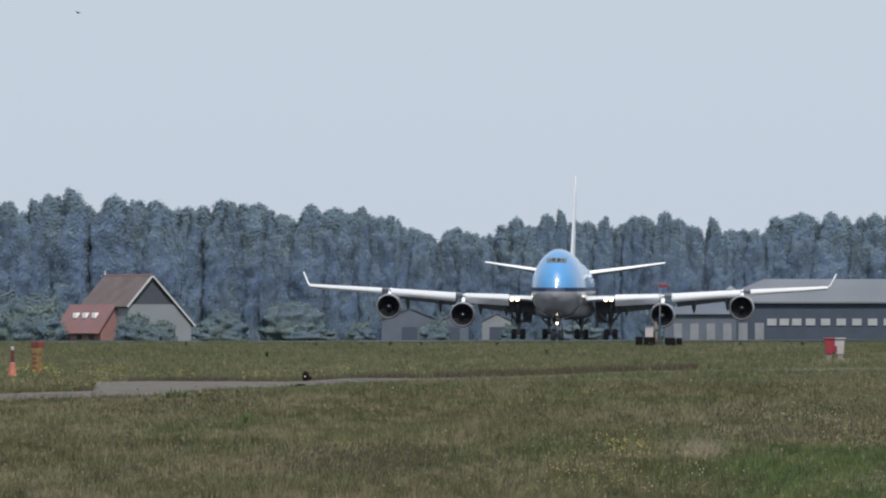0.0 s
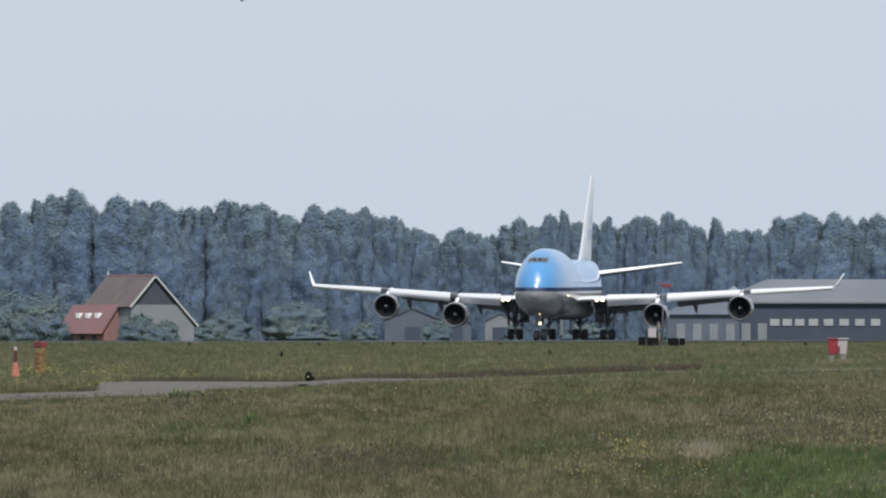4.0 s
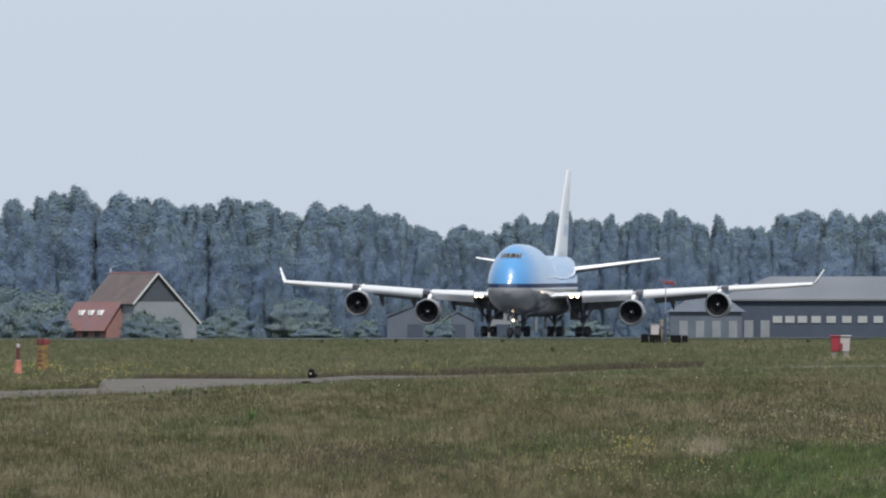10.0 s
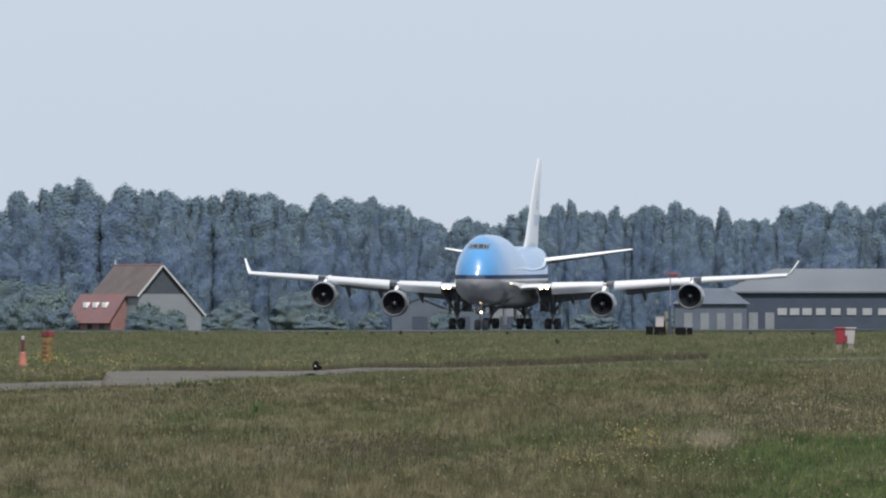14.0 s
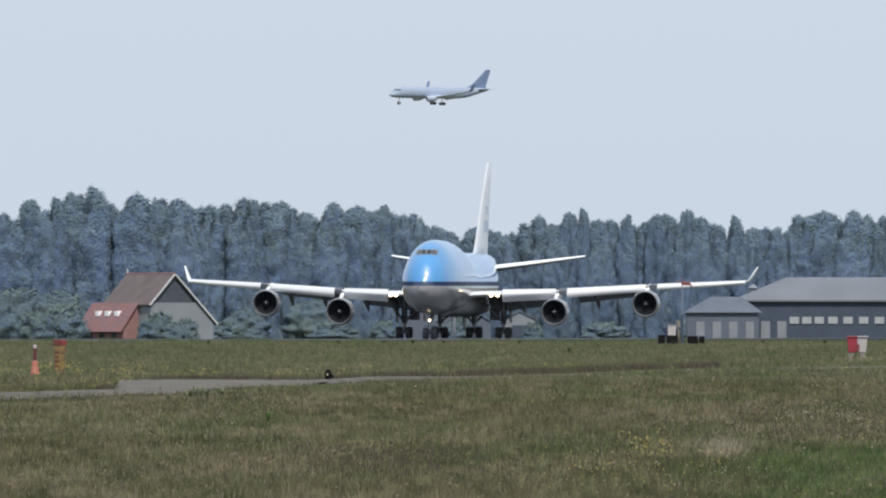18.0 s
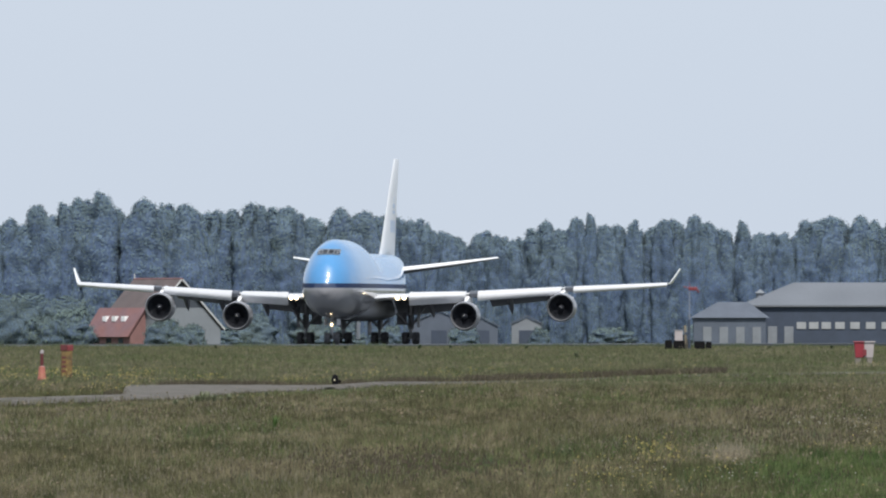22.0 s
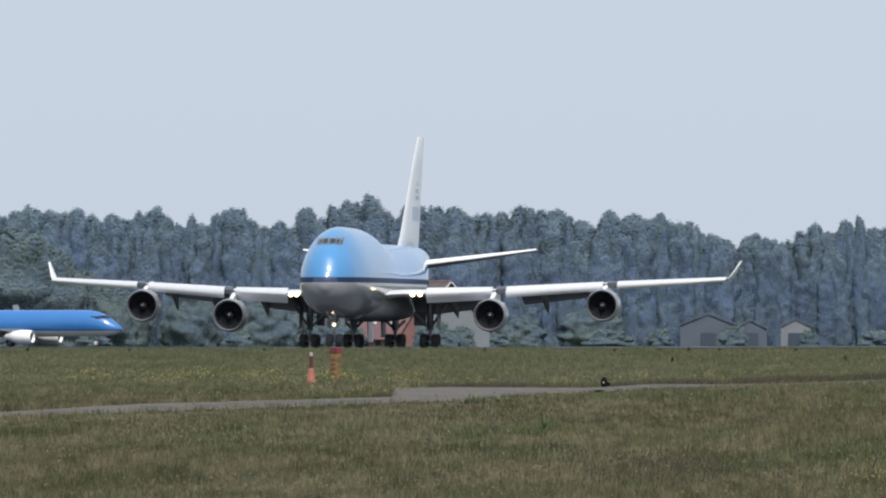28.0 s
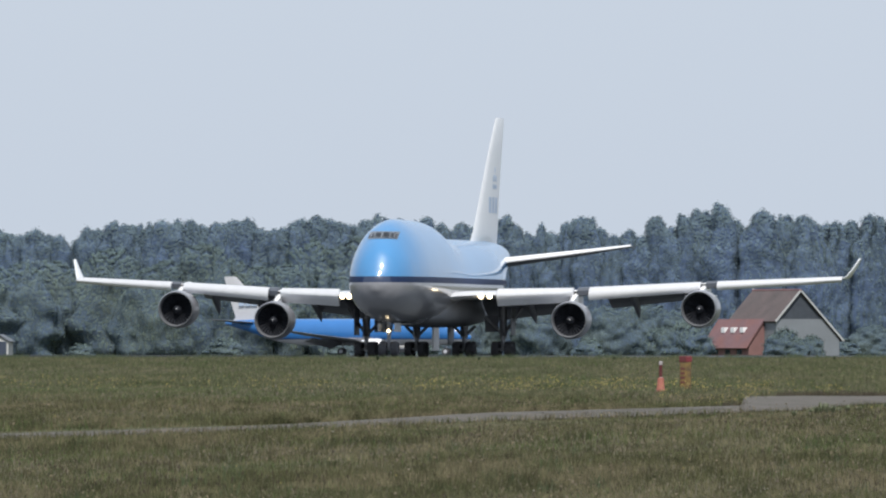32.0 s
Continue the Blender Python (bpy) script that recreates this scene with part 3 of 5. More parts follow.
    part("taxi_light", lathe([(0, 0.04), (0.02, 0.13), (0.2, 0.08)], 14, "y", (0, 6.35, 2.06), True), LAMP, nose, "glowing taxi light", 40)
    part("antenna", box(-0.03, 0.03, 27.5, 28.3, 8.9, 9.35, 0.01), WHITE, jet)
    part("beacon", lathe([(0, 0.16), (0.15, 0.14), (0.22, 0.04)], 12, "z", (0, 22, 10.25), True), WHITE, jet, "", 40)
    return jet


jumbo = jumbo_jet()
# ---------------------------------------------------------------- twin-engined airliners
def twin_jet(name, label, m, k, skin, tail_mat, wing_mat, emblem, hang):
    """A low-wing twin jet about 36 m long, scaled by k; hang: its gear hangs free in the air."""
    jet = thing(name, m, label, "airliner")
    st = [(0, 2.28, 2.40, 2.34, 0.03), (0.5, 1.84, 2.92, 2.38, 0.62), (1.3, 1.58, 3.52, 2.5, 1.02), (2.3, 1.44, 4.22, 2.68, 1.30), (3.6, 1.37, 4.68, 2.92, 1.46),
          (5, 1.34, 4.84, 3.05, 1.52), (8, 1.32, 4.86, 3.05, 1.54), (24, 1.32, 4.86, 3.05, 1.54), (28, 1.75, 4.86, 3.3, 1.42), (32, 2.85, 4.8, 3.8, 1.05),
          (35, 3.75, 4.65, 4.2, 0.55), (36.2, 4.15, 4.5, 4.3, 0.2)]
    st = [tuple(v * k for v in row) for row in st]
    flex = 0.7 if hang else 0.0
    part("fuselage", hull(st, 36, 4), skin, jet, "", 50)
    for sd in (-1, 1):
        rings = [foil((sd * s * k, le * k, z * k), ch * k, th * k, 6) for s, le, ch, z, th in
                 ((1.0, 12.4, 6.4, 1.75, 0.42), (5, 14.9, 4.1, 2.15, 0.26), (10, 18.0, 2.6, 2.75 + flex * 0.5, 0.16), (13.6, 20.4, 1.5, 3.3 + flex, 0.09))]
        wing = part("wing", loft(rings), wing_mat, jet, "swept wing", 50)
        rings = [foil((sd * s * k, le * k, z * k), ch * k, 0.05 * k, 5, 0, (-sd * 0.9, 0, 0.3)) for s, le, ch, z in
                 ((13.6, 20.4, 1.5, 3.3 + flex), (13.95, 21.1, 1.3, 3.8 + flex), (14.35, 22.0, 0.8, 5.6 + flex))]
        part("winglet", loft(rings), tail_mat if hang else wing_mat, wing, "upturned winglet", 50)
        rings = []
        for s in (2.0, 8.5):
            le, ch, z = lerp([(1.0, 12.4, 6.4, 1.75), (5, 14.9, 4.1, 2.05), (10, 18.0, 2.6, 2.45)], s)
            y0 = le + ch * 0.8
            rings.append([(sd * s * k, y0 * k, z * k), (sd * s * k, (y0 + ch * 0.35) * k, (z - ch * 0.16) * k), (sd * s * k, (y0 - 0.1) * k, (z - 0.22) * k)])
        part("flap", loft(rings), wing_mat, wing, "lowered flap")
        c = (sd * 4.35 * k, 11.0 * k, 1.30 * k)
        prof = [(0.35, 0.62), (0.08, 0.68), (0.0, 0.76), (0.1, 0.84), (0.8, 0.93), (1.9, 0.90), (2.9, 0.72), (3.0, 0.62), (3.9, 0.35), (4.2, 0.05)]
        cowl = part("engine_cowl", lathe([(a * k, r * k) for a, r in prof], 24, "y", c), WHITE if not hang else FAR_COWL, jet, "engine cowl", 40)
        part("fan", lathe([(0.36 * k, 0.63 * k), (0.40 * k, 0.2 * k), (0.15 * k, 0.02)], 20, "y", c), FAN, cowl, "dark fan")
        part("pylon", box((sd * 4.35 - 0.1) * k, (sd * 4.35 + 0.1) * k, 12.4 * k, 16 * k, 1.9 * k, 2.35 * k, 0.03), wing_mat, jet)
        rings = [foil((sd * s * k, le * k, z * k), ch * k, th * k, 5) for s, le, ch, z, th in ((0.5, 31.2, 3.9, 4.35, 0.2), (6.0, 34.6, 1.5, 4.75, 0.08))]
        part("tailplane", loft(rings), wing_mat, jet, "tailplane", 50)
    rings = [foil((0, le * k, z * k), ch * k, th * k, 6, 0, (1, 0, 0)) for z, le, ch, th in
             ((4.5, 26.0, 9.3, 0.1), (5.1, 28.6, 6.2, 0.24), (6.2, 30.3, 4.9, 0.22), (8.5, 32.7, 3.2, 0.16), (10.4, 34.6, 1.9, 0.11), (10.55, 34.9, 1.5, 0.06))]
    fin = part("tail_fin", loft(rings), tail_mat, jet, "tail fin", 40)
    for x0, x1, z0, z1 in ((0.05, 0.5, 3.75, 4.12), (0.55, 0.95, 3.72, 4.1), (1.0, 1.22, 3.7, 4.02)):
        for sd in (-1, 1):
            part("cockpit_window", skin_patch(st, sd * x0 * k, sd * x1 * k, z0 * k, z1 * k, 0.03, 3, 2), GLASS, jet, "dark cockpit pane")
    if emblem:
        for sd in (-1, 1):
            for q in range(3):
                part("emblem_bar", box(sd * 0.20, sd * 0.30, 31.5 + 0.95 * q, 32.3 + 0.95 * q, 6.6, 7.15, 0.01), BLUE_MARK, fin, "blue emblem block")
            part("emblem_band", box(sd * 0.18, sd * 0.27, 32.1, 33.6, 7.35, 7.55, 0.01), BLUE_MARK, fin, "blue emblem band")
            for q in range(3):
                part("emblem_dot", lathe([(-0.05, 0.24), (0.05, 0.24)], 10, "x", (sd * 0.21, 32.25 + 0.6 * q, 7.85), True), BLUE_MARK, fin, "blue emblem dot")
    r = 0.5 * k
    low = -0.75 * k if hang else 0.0
    tyre, hub = fixed_wheel(r, 0.17 * k, 18), wheel_hub(r * 0.5, 0.15 * k)
    for x, y in ((-2.9, 17.6), (2.9, 17.6), (0, 3.6)):
        leg = bmesh.new()
        rod((x * k, y * k, low + r), (x * k * 0.9, y * k, 2.0 * k), 0.10 * k, 0.12 * k, 8, leg)
        rod((x * k - 0.35 * k, y * k, low + r), (x * k + 0.35 * k, y * k, low + r), 0.07 * k, 0.07 * k, 8, leg)
        gear = part("nose_gear" if x == 0 else "main_gear", leg, STEEL, jet, "landing gear", 50)
        rows = (0,) if x == 0 or not hang else (-0.55, 0.55)
        for dy in rows:
            for q in (-0.32, 0.32):
                part("wheel", tyre, None, gear, at=Matrix.Translation(((x + q) * k, (y + dy) * k, low + r)))
                part("hub", hub, None, gear, at=Matrix.Translation(((x + q) * k, (y + dy) * k, low + r)))
    return jet


REGIO_D = 1650
regio_nose = spot(-314, REGIO_D, 1.6)
# wings get DARK_PAINT all over, standing for the shade of their undersides
regional_jet = twin_jet("regional_jet", "blue regional jet with a white tail waiting on the taxiway", Matrix.Translation(regio_nose) @ pose(0, 0, 0, 0, 0, 90 - 22),
                        1.0, REGIO_SKIN, FIN_GREY, DARK_PAINT, True, False)
landing_jet = twin_jet("landing_airliner", "airliner toned pale grey by haze, dark blue tail, gear down", pose(148, 4750, 100, 0, 0, -60),
                       1.21, FAR_SKIN, FAR_TAIL, FAR_GREY, False, True)
# ---------------------------------------------------------------- ground, road and runway
def ground_sheet():
    ys = [-300, -50, 60] + list(range(100, 740, 10)) + [800, 900, 1100, 1400, 1800, 2400, 3500, 6000]
    xs = [-4000, -1200, -400, -150] + [-90 + 6 * i for i in range(31)] + [150, 400, 1200, 4000]
    bm = bmesh.new()
    rows = []
    for y in ys:
        row = []
        for x in xs:
            rough = 0.05 * noise.noise((x * 0.08, y * 0.03, 0)) if abs(x) < 120 and 60 < y < 720 else 0.0
            row.append(bm.verts.new((x, y, ground_z(y) + rough)))
        rows.append(row)
    for a, b in zip(rows, rows[1:]):
        for i in range(len(xs) - 1):
            bm.faces.new((a[i], a[i + 1], b[i + 1], b[i]))
    return solid("ground", bm, SOIL, Matrix(), "grassy field rising gently to the runway", "ground", kind="structure", smooth=True)


ground = ground_sheet()

# the service road, with the wide mouth of a side road: far edge x, y and near edge x, y
ROAD = [(-24.6, 265.6, -23.3, 251.5), (-23.7, 270.2, -22.5, 256.5), (-17.85, 295.2, -17.05, 282), (-15.07, 309.2, -14.5, 297.5), (-11.51, 323.4, -11.1, 313),
        (-9.36, 332, -9.2, 324.5), (-10.25, 368, -9.0, 326), (-8.3, 370, -7.9, 328), (-6.3, 368.5, -6.3, 352), (-4.6, 366.5, -4.6, 360), (-3.9, 370, -3.9, 365),
        (-2.98, 380, -2.95, 375), (-0.72, 389, -0.7, 383), (1.13, 402, 1.1, 394), (3.0, 410, 2.9, 402), (5.9, 428, 5.8, 417), (8.3, 438, 8.1, 425), (18.61, 462, 18.18, 447)]
FAR_X, FAR_Y, NEAR_X, NEAR_Y = (np.array(c, float) for c in zip(*ROAD))
FAR_X = np.maximum.accumulate(FAR_X)
ROAD_RISE = 0.12


def service_road():
    bm = bmesh.new()
    rows = []
    for k, (a, b) in enumerate(zip(ROAD, ROAD[1:])):
        for i in range(8):
            f = i / 8
            p = [u + (v - u) * f for u, v in zip(a, b)]
            row = []
            for q in range(7):
                g = q / 6
                x, y = p[0] + (p[2] - p[0]) * g, p[1] + (p[3] - p[1]) * g
                if q in (0, 6):
                    y += 2.2 * noise.noise((x * 2.0, q, 3)) + 1.5 * noise.noise((x * 7.0, q, 5))
                row.append(bm.verts.new((x, y, ground_z(y) + ROAD_RISE * min(1.0, max(0.0, (1.5 - x) / 4), max(0.0, (x + 19) / 4)) * (1 - max(0.0, g - 0.6) * 1.9) + 0.02 * math.sin(math.pi * g))))
            rows.append(row)
    for a, b in zip(rows, rows[1:]):
        for i in range(6):
            bm.faces.new((a[i], a[i + 1], b[i + 1], b[i]))
    res = bmesh.ops.extrude_edge_only(bm, edges=[e for e in bm.edges if e.is_boundary])
    for v in res["geom"]:
        if isinstance(v, bmesh.types.BMVert):
            v.co.z -= 0.3
    return solid("service_road", bm, ASPHALT, Matrix(), "narrow worn grey asphalt service road through the grass", "road", kind="structure", smooth=True)


service_road()
HEAD = radians(7.9)


def runway():
    """Runs along the jumbo's way."""
    m = Matrix.Translation((-6.85, 1322.6, 1.675)) @ Matrix.Rotation(-HEAD, 4, "Z")
    solid("runway", box(-24, 24, -425, 420, -0.5, 0.0), CONCRETE, m, "long dark grey asphalt runway", "runway", kind="structure")
    m = Matrix.Translation((spot(-500, REGIO_D + 6, 1.6)))
    solid("taxiway", box(-120, 60, -9, 12, -0.5, 0.0), CONCRETE, m @ Matrix.Rotation(radians(-20), 4, "Z"), "dark asphalt taxiway", "taxiway", kind="structure")


runway()

# ---------------------------------------------------------------- trees
COLUMN = [(0, 0.86), (0.2, 0.98), (0.45, 1.0), (0.62, 0.93), (0.75, 0.80), (0.85, 0.63), (0.92, 0.43), (0.97, 0.25), (0.995, 0.12), (1.0, 0.04)]
DOME = [(0, 0.90), (0.25, 1.0), (0.5, 0.92), (0.7, 0.74), (0.85, 0.53), (0.95, 0.30), (1.0, 0.06)]


def crown_mesh(h, w, outline, plumes, clump, puff, leaves, leaf, seed, material, sprig):
    """A leafy crown: a skin of soft swelling masses round an axis, clad in small leaves that stand off it.
    outline: girth by height; plumes: how far its stems part; clump: size of the masses in metres;
    puff: how round they are."""
    rng = np.random.default_rng(seed)
    rows, sides = max(16, int(h / 0.42)), max(20, int(6.28 * w / 0.42))
    o = seed * 7.3
    tall = 0.75 if outline is COLUMN else 1.0
    grid = np.zeros((rows + 1, sides, 3))
    for i in range(rows + 1):
        f = i / rows
        (girth,) = lerp(outline, f)
        for k in range(sides):
            a = 2 * math.pi * k / sides
            c, n = math.cos(a), math.sin(a)
            part_way = noise.noise((c * 1.3 + o, n * 1.3, f * (1.6 if tall < 1 else 5.0)))
            r = w * girth * (1 + plumes * part_way)
            z = h * f * (1 + 0.20 * plumes * f * min(1.0, girth * 1.5) * noise.noise((c * 1.1, n * 1.1 + o, 4.0)))
            x, y = r * c, r * n
            cell = noise.voronoi((x / clump * 0.8 + o, y / clump * 0.8, z / clump * 0.65 * tall))[0][0]
            q = noise.noise((x / clump + o, y / clump, z / clump * 0.5 * tall)) + puff * (0.55 - cell)
            g = noise.noise((x / clump * 2.3, y / clump * 2.3 + o, z / clump * 1.6 * tall))
            r += clump * (0.34 * q + 0.15 * g) * min(1.0, girth * 2.5)
            z += clump * (0.40 * q + (0.25 + 0.5 * f ** 4) * g) * f * min(1.0, girth * 2)
            grid[i, k] = (max(r, 0.05) * c, max(r, 0.05) * n, max(z, 0.0))
    verts = grid.reshape(-1, 3)
    faces = []
    for i in range(rows):
        for k in range(sides):
            j = (k + 1) % sides
            faces.append((i * sides + k, i * sides + j, (i + 1) * sides + j, (i + 1) * sides + k))
    faces.append(tuple(rows * sides + k for k in range(sides)))
    across = np.roll(grid, -1, 1) - np.roll(grid, 1, 1)
    along = np.gradient(grid, axis=0)
    out = np.cross(across, along).reshape(-1, 3)
    area = np.linalg.norm(out, axis=1)
    out /= area[:, None] + 1e-9
    area *= 0.6 + 1.4 * np.clip(verts[:, 2] / h, 0, 1) ** (5 if tall < 1 else 9)
    pick = rng.choice(len(verts), leaves, p=area / area.sum())
    d = out[pick]
    off = np.abs(rng.normal(size=(leaves, 1))) * (0.07 + 0.12 * np.clip(verts[pick, 2:] / h, 0, 1) ** 6)
    at = verts[pick] + rng.normal(size=(leaves, 3)) * 0.12 + d * off
    n = d + 0.30 * rng.normal(size=(leaves, 3))
    a = np.cross(n, rng.normal(size=(leaves, 3)))
    a /= np.linalg.norm(a, axis=1)[:, None]
    b = np.cross(a, n)
    b /= np.linalg.norm(b, axis=1)[:, None]
    s = leaf * (0.5 + 1.0 * rng.random(leaves))[:, None]
    v = np.stack([at + a * s - b * s * 0.5, at - a * s - b * s * 0.5, at + b * s], 1)
    me = bpy.data.meshes.new("crown")
    tris = (np.arange(leaves * 3).reshape(leaves, 3) + len(verts)).tolist()
    me.from_pydata([*verts.tolist(), *v.reshape(-1, 3).tolist()], [], [*faces, *tris])
    me.update()
    me.shade_smooth()
    # leaves share the soft shading of the mass that they grow on
    lean = np.concatenate([out, np.repeat(d + 0.12 * rng.normal(size=(leaves, 3)), 3, axis=0)])
    lean /= np.linalg.norm(lean, axis=1)[:, None] + 1e-9
    me.normals_split_custom_set_from_vertices(lean.tolist())
    me.materials.append(material)
    me.materials.append(sprig)
    index = np.zeros(len(me.polygons), dtype=np.int32)
    index[len(faces):] = 1
    me.polygons.foreach_set("material_index", index)
    return me


def poplar(seed, h=24.0, w=2.7):
    """A tall poplar: straight trunk, steep limbs, and a close column of swelling foliage."""
    r = random.Random(seed)
    tree = thing("poplar_tree", Matrix(), "tall dense dark green poplar in the tree line, haze-tinted leaves", "tree", "poplars of the tree line")
    bm = bmesh.new()
    rod((0, 0, 0), (0.2, 0, h * 0.55), 0.42, 0.24, 8, bm)
    rod((0.2, 0, h * 0.54), (0.1, 0.1, h * 0.9), 0.24, 0.05, 7, bm)
    for k in range(6):
        a, z = 2.4 * k, h * (0.15 + 0.1 * k)
        rod((0.1, 0, z), (w * 0.6 * math.cos(a), w * 0.6 * math.sin(a), z + h * 0.14), 0.12, 0.03, 5, bm)
    part("trunk", bm, BARK, tree, smooth=True)
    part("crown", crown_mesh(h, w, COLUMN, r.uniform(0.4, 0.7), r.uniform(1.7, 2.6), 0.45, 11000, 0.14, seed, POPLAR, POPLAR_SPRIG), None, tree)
    return tree


def broadleaf(seed, h=13.0, w=6.0):
    """A round-headed tree with a billowing crown down to the ground."""
    r = random.Random(seed)
    tree = thing("broadleaf_tree", Matrix(), "round-headed green broadleaf tree before the poplars, haze-tinted leaves", "tree", "round trees")
    bm = bmesh.new()
    rod((0, 0, 0), (0, 0.1, h * 0.5), 0.36, 0.22, 8, bm)
    for k in range(9):
        a, q, z = 2.4 * k, w * r.uniform(0.4, 0.7), h * (0.35 + 0.045 * k)
        rod((0, 0, h * 0.3), (q * math.cos(a), q * math.sin(a), z), 0.13, 0.03, 5, bm)
    part("trunk", bm, BARK, tree, smooth=True)
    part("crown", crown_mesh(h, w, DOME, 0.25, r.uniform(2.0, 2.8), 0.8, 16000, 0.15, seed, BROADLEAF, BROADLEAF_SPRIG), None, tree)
    return tree


def bush(seed):
    r = random.Random(seed)
    tree = thing("bush", Matrix(), "dark green bush at the edge of the field, haze-tinted leaves", "bush", "bushes")
    bm = bmesh.new()
    for k in range(9):
        a, q = r.uniform(0, 6.28), r.uniform(0.3, 1.6)
        rod((0, 0, 0), (q * math.cos(a), 0.8 * q * math.sin(a), r.uniform(0.8, 2.0)), 0.06, 0.02, 4, bm)
    part("trunk", bm, BARK, tree)
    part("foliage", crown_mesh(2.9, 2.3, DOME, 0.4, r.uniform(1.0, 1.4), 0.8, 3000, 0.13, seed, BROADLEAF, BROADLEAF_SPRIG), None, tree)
    return tree


# top of the tree line: bearing, height of the tops
SKYLINE = [(-1260, 372), (-1112, 377), (-1060, 390), (-1030, 380), (-980, 372), (-915, 364), (-845, 357), (-790, 364), (-715, 359), (-640, 366), (-575, 357), (-505, 354),
           (-440, 364), (-365, 362), (-250, 364), (-175, 369), (-95, 356), (-50, 388), (15, 366), (75, 354), (145, 342), (200, 351), (290, 347), (350, 354), (430, 354),
           (480, 358), (505, 371), (570, 367), (600, 372), (660, 369), (695, 378), (730, 383), (752, 402), (790, 394), (850, 408), (900, 389), (950, 384), (985, 379), (1040, 381),
           (1090, 392), (1140, 375), (1200, 384), (1270, 386), (1302, 404), (1345, 384), (1420, 375), (1460, 384), (1500, 377), (1560, 377), (1700, 380)]


def plant(tree, u, d, size, wide, turn):
    t = copy_thing(tree, Matrix.Translation(spot(u, d)) @ Matrix.Rotation(turn, 4, "Z"))
    t.scale = (wide, wide, size)
    return t


def tree_line():
    rng = random.Random(7)
    kinds = [poplar(40 + k, 24.0, 2.3 + 0.35 * (k % 3)) for k in range(9)]
    D = 2000
    # two rows, the rear one filling the gaps of the front one
    for d0, lower, wide, step in ((D, (-2.5, 0.1), (0.85, 1.5), (18, 34)), (D + 2.5, (-3.0, -0.8), (1.0, 1.5), (24, 44))):
        u = -1270.0
        while u < 1690:
            (v,) = lerp(SKYLINE, u)
            h = (HORIZON - v) / 22000 * d0 + 1.45 + rng.uniform(*lower)
            plant(rng.choice(kinds), u, d0 + rng.uniform(-1.0, 1.0), h / 24.0, rng.uniform(*wide) * h / 24, rng.uniform(0, 6.28))
            u += rng.uniform(*step)
    for k in kinds:
        for c in (*k.children, k):
            bpy.data.objects.remove(c)
    rounds = [broadleaf(70 + k, 13.0, 5.6 + 0.5 * (k % 3)) for k in range(5)]
    # bearing, height of the top, width
    for u, v, w in ((-1190, 470, 1.2), (-1120, 445, 1.1), (-1050, 440, 1.2), (-956, 421, 1.35), (-890, 452, 1.0), (-860, 440, 1.0), (-794, 411, 1.05), (-740, 437, 1.25), (-690, 450, 1.0),
                    (-640, 446, 1.0), (-596, 402, 1.0), (-507, 400, 1.45), (-440, 430, 1.0), (-395, 470, 0.9), (-330, 500, 0.9), (-190, 495, 0.8), (-60, 512, 0.8), (0, 516, 0.8),
                    (65, 520, 0.8), (395, 552, 0.6), (520, 535, 0.8), (1530, 500, 0.9), (1610, 490, 1.0)):
        d = 1960 + rng.uniform(-12, 12)
        h = (HORIZON - v) / 22000 * d + 1.0
        plant(rng.choice(rounds), u, d, h / 13.0, w * rng.uniform(0.95, 1.05), rng.uniform(0, 6.28))
    for k in rounds:
        for c in (*k.children, k):
            bpy.data.objects.remove(c)
    shrubs = [bush(90 + k) for k in range(4)]
    for k in range(13):
        u = -1240 + k * 224 + rng.uniform(-40, 40)
        d = 1935 + rng.uniform(-8, 8)
        s = rng.uniform(0.5, 1.1)
        plant(rng.choice(shrubs), u, d, s, s * rng.uniform(1.2, 1.7), rng.uniform(0, 6.28))
    for u, d, s in ((40, 1880, 1.3), (75, 1882, 1.5), (235, 1872, 1.1), (262, 1870, 0.8), (290, 1872, 0.9), (20, 1884, 1.2), (640, 1890, 0.8), (770, 1888, 0.9), (905, 1890, 0.7)):
        plant(rng.choice(shrubs), u, d, s * 1.15, s, rng.uniform(0, 6.28))
    for k in shrubs:
        for c in (*k.children, k):
            bpy.data.objects.remove(c)


tree_line()
# ---------------------------------------------------------------- farm buildings
TILE_BROWN = mat("brown_roof_tiles", (0.104, 0.081, 0.080), 0.85, spread=0.25, scale=0.5, fine=4, bump=0.03, second=(0.09, 0.075, 0.075), second_scale=0.3)
TILE_RED = mat("red_roof_tiles", (0.160, 0.094, 0.102), 0.85, spread=0.22, scale=0.5, fine=4, bump=0.03, second=(0.18, 0.09, 0.085), second_scale=0.4)
RENDER = mat("pale_rendered_wall", (0.175, 0.195, 0.215), 0.9, spread=0.12, scale=0.5)
BRICK_WALL = mat("red_brick_wall", (0.21, 0.115, 0.11), 0.9, spread=0.2, scale=0.8, fine=10)
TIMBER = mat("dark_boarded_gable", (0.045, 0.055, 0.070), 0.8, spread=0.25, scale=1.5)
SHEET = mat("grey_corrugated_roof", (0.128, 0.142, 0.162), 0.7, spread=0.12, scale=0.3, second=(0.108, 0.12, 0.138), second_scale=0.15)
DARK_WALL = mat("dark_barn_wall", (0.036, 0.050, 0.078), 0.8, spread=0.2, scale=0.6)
# shed walls and roofs dulled and blued in colour to sink into distance haze
HAZED_WALL = mat("hazed_shed_wall", (0.080, 0.098, 0.13), 0.9, spread=0.2, scale=0.6)
HAZED_ROOF = mat("hazed_shed_roof", (0.082, 0.098, 0.125), 0.8, spread=0.2, scale=0.5)
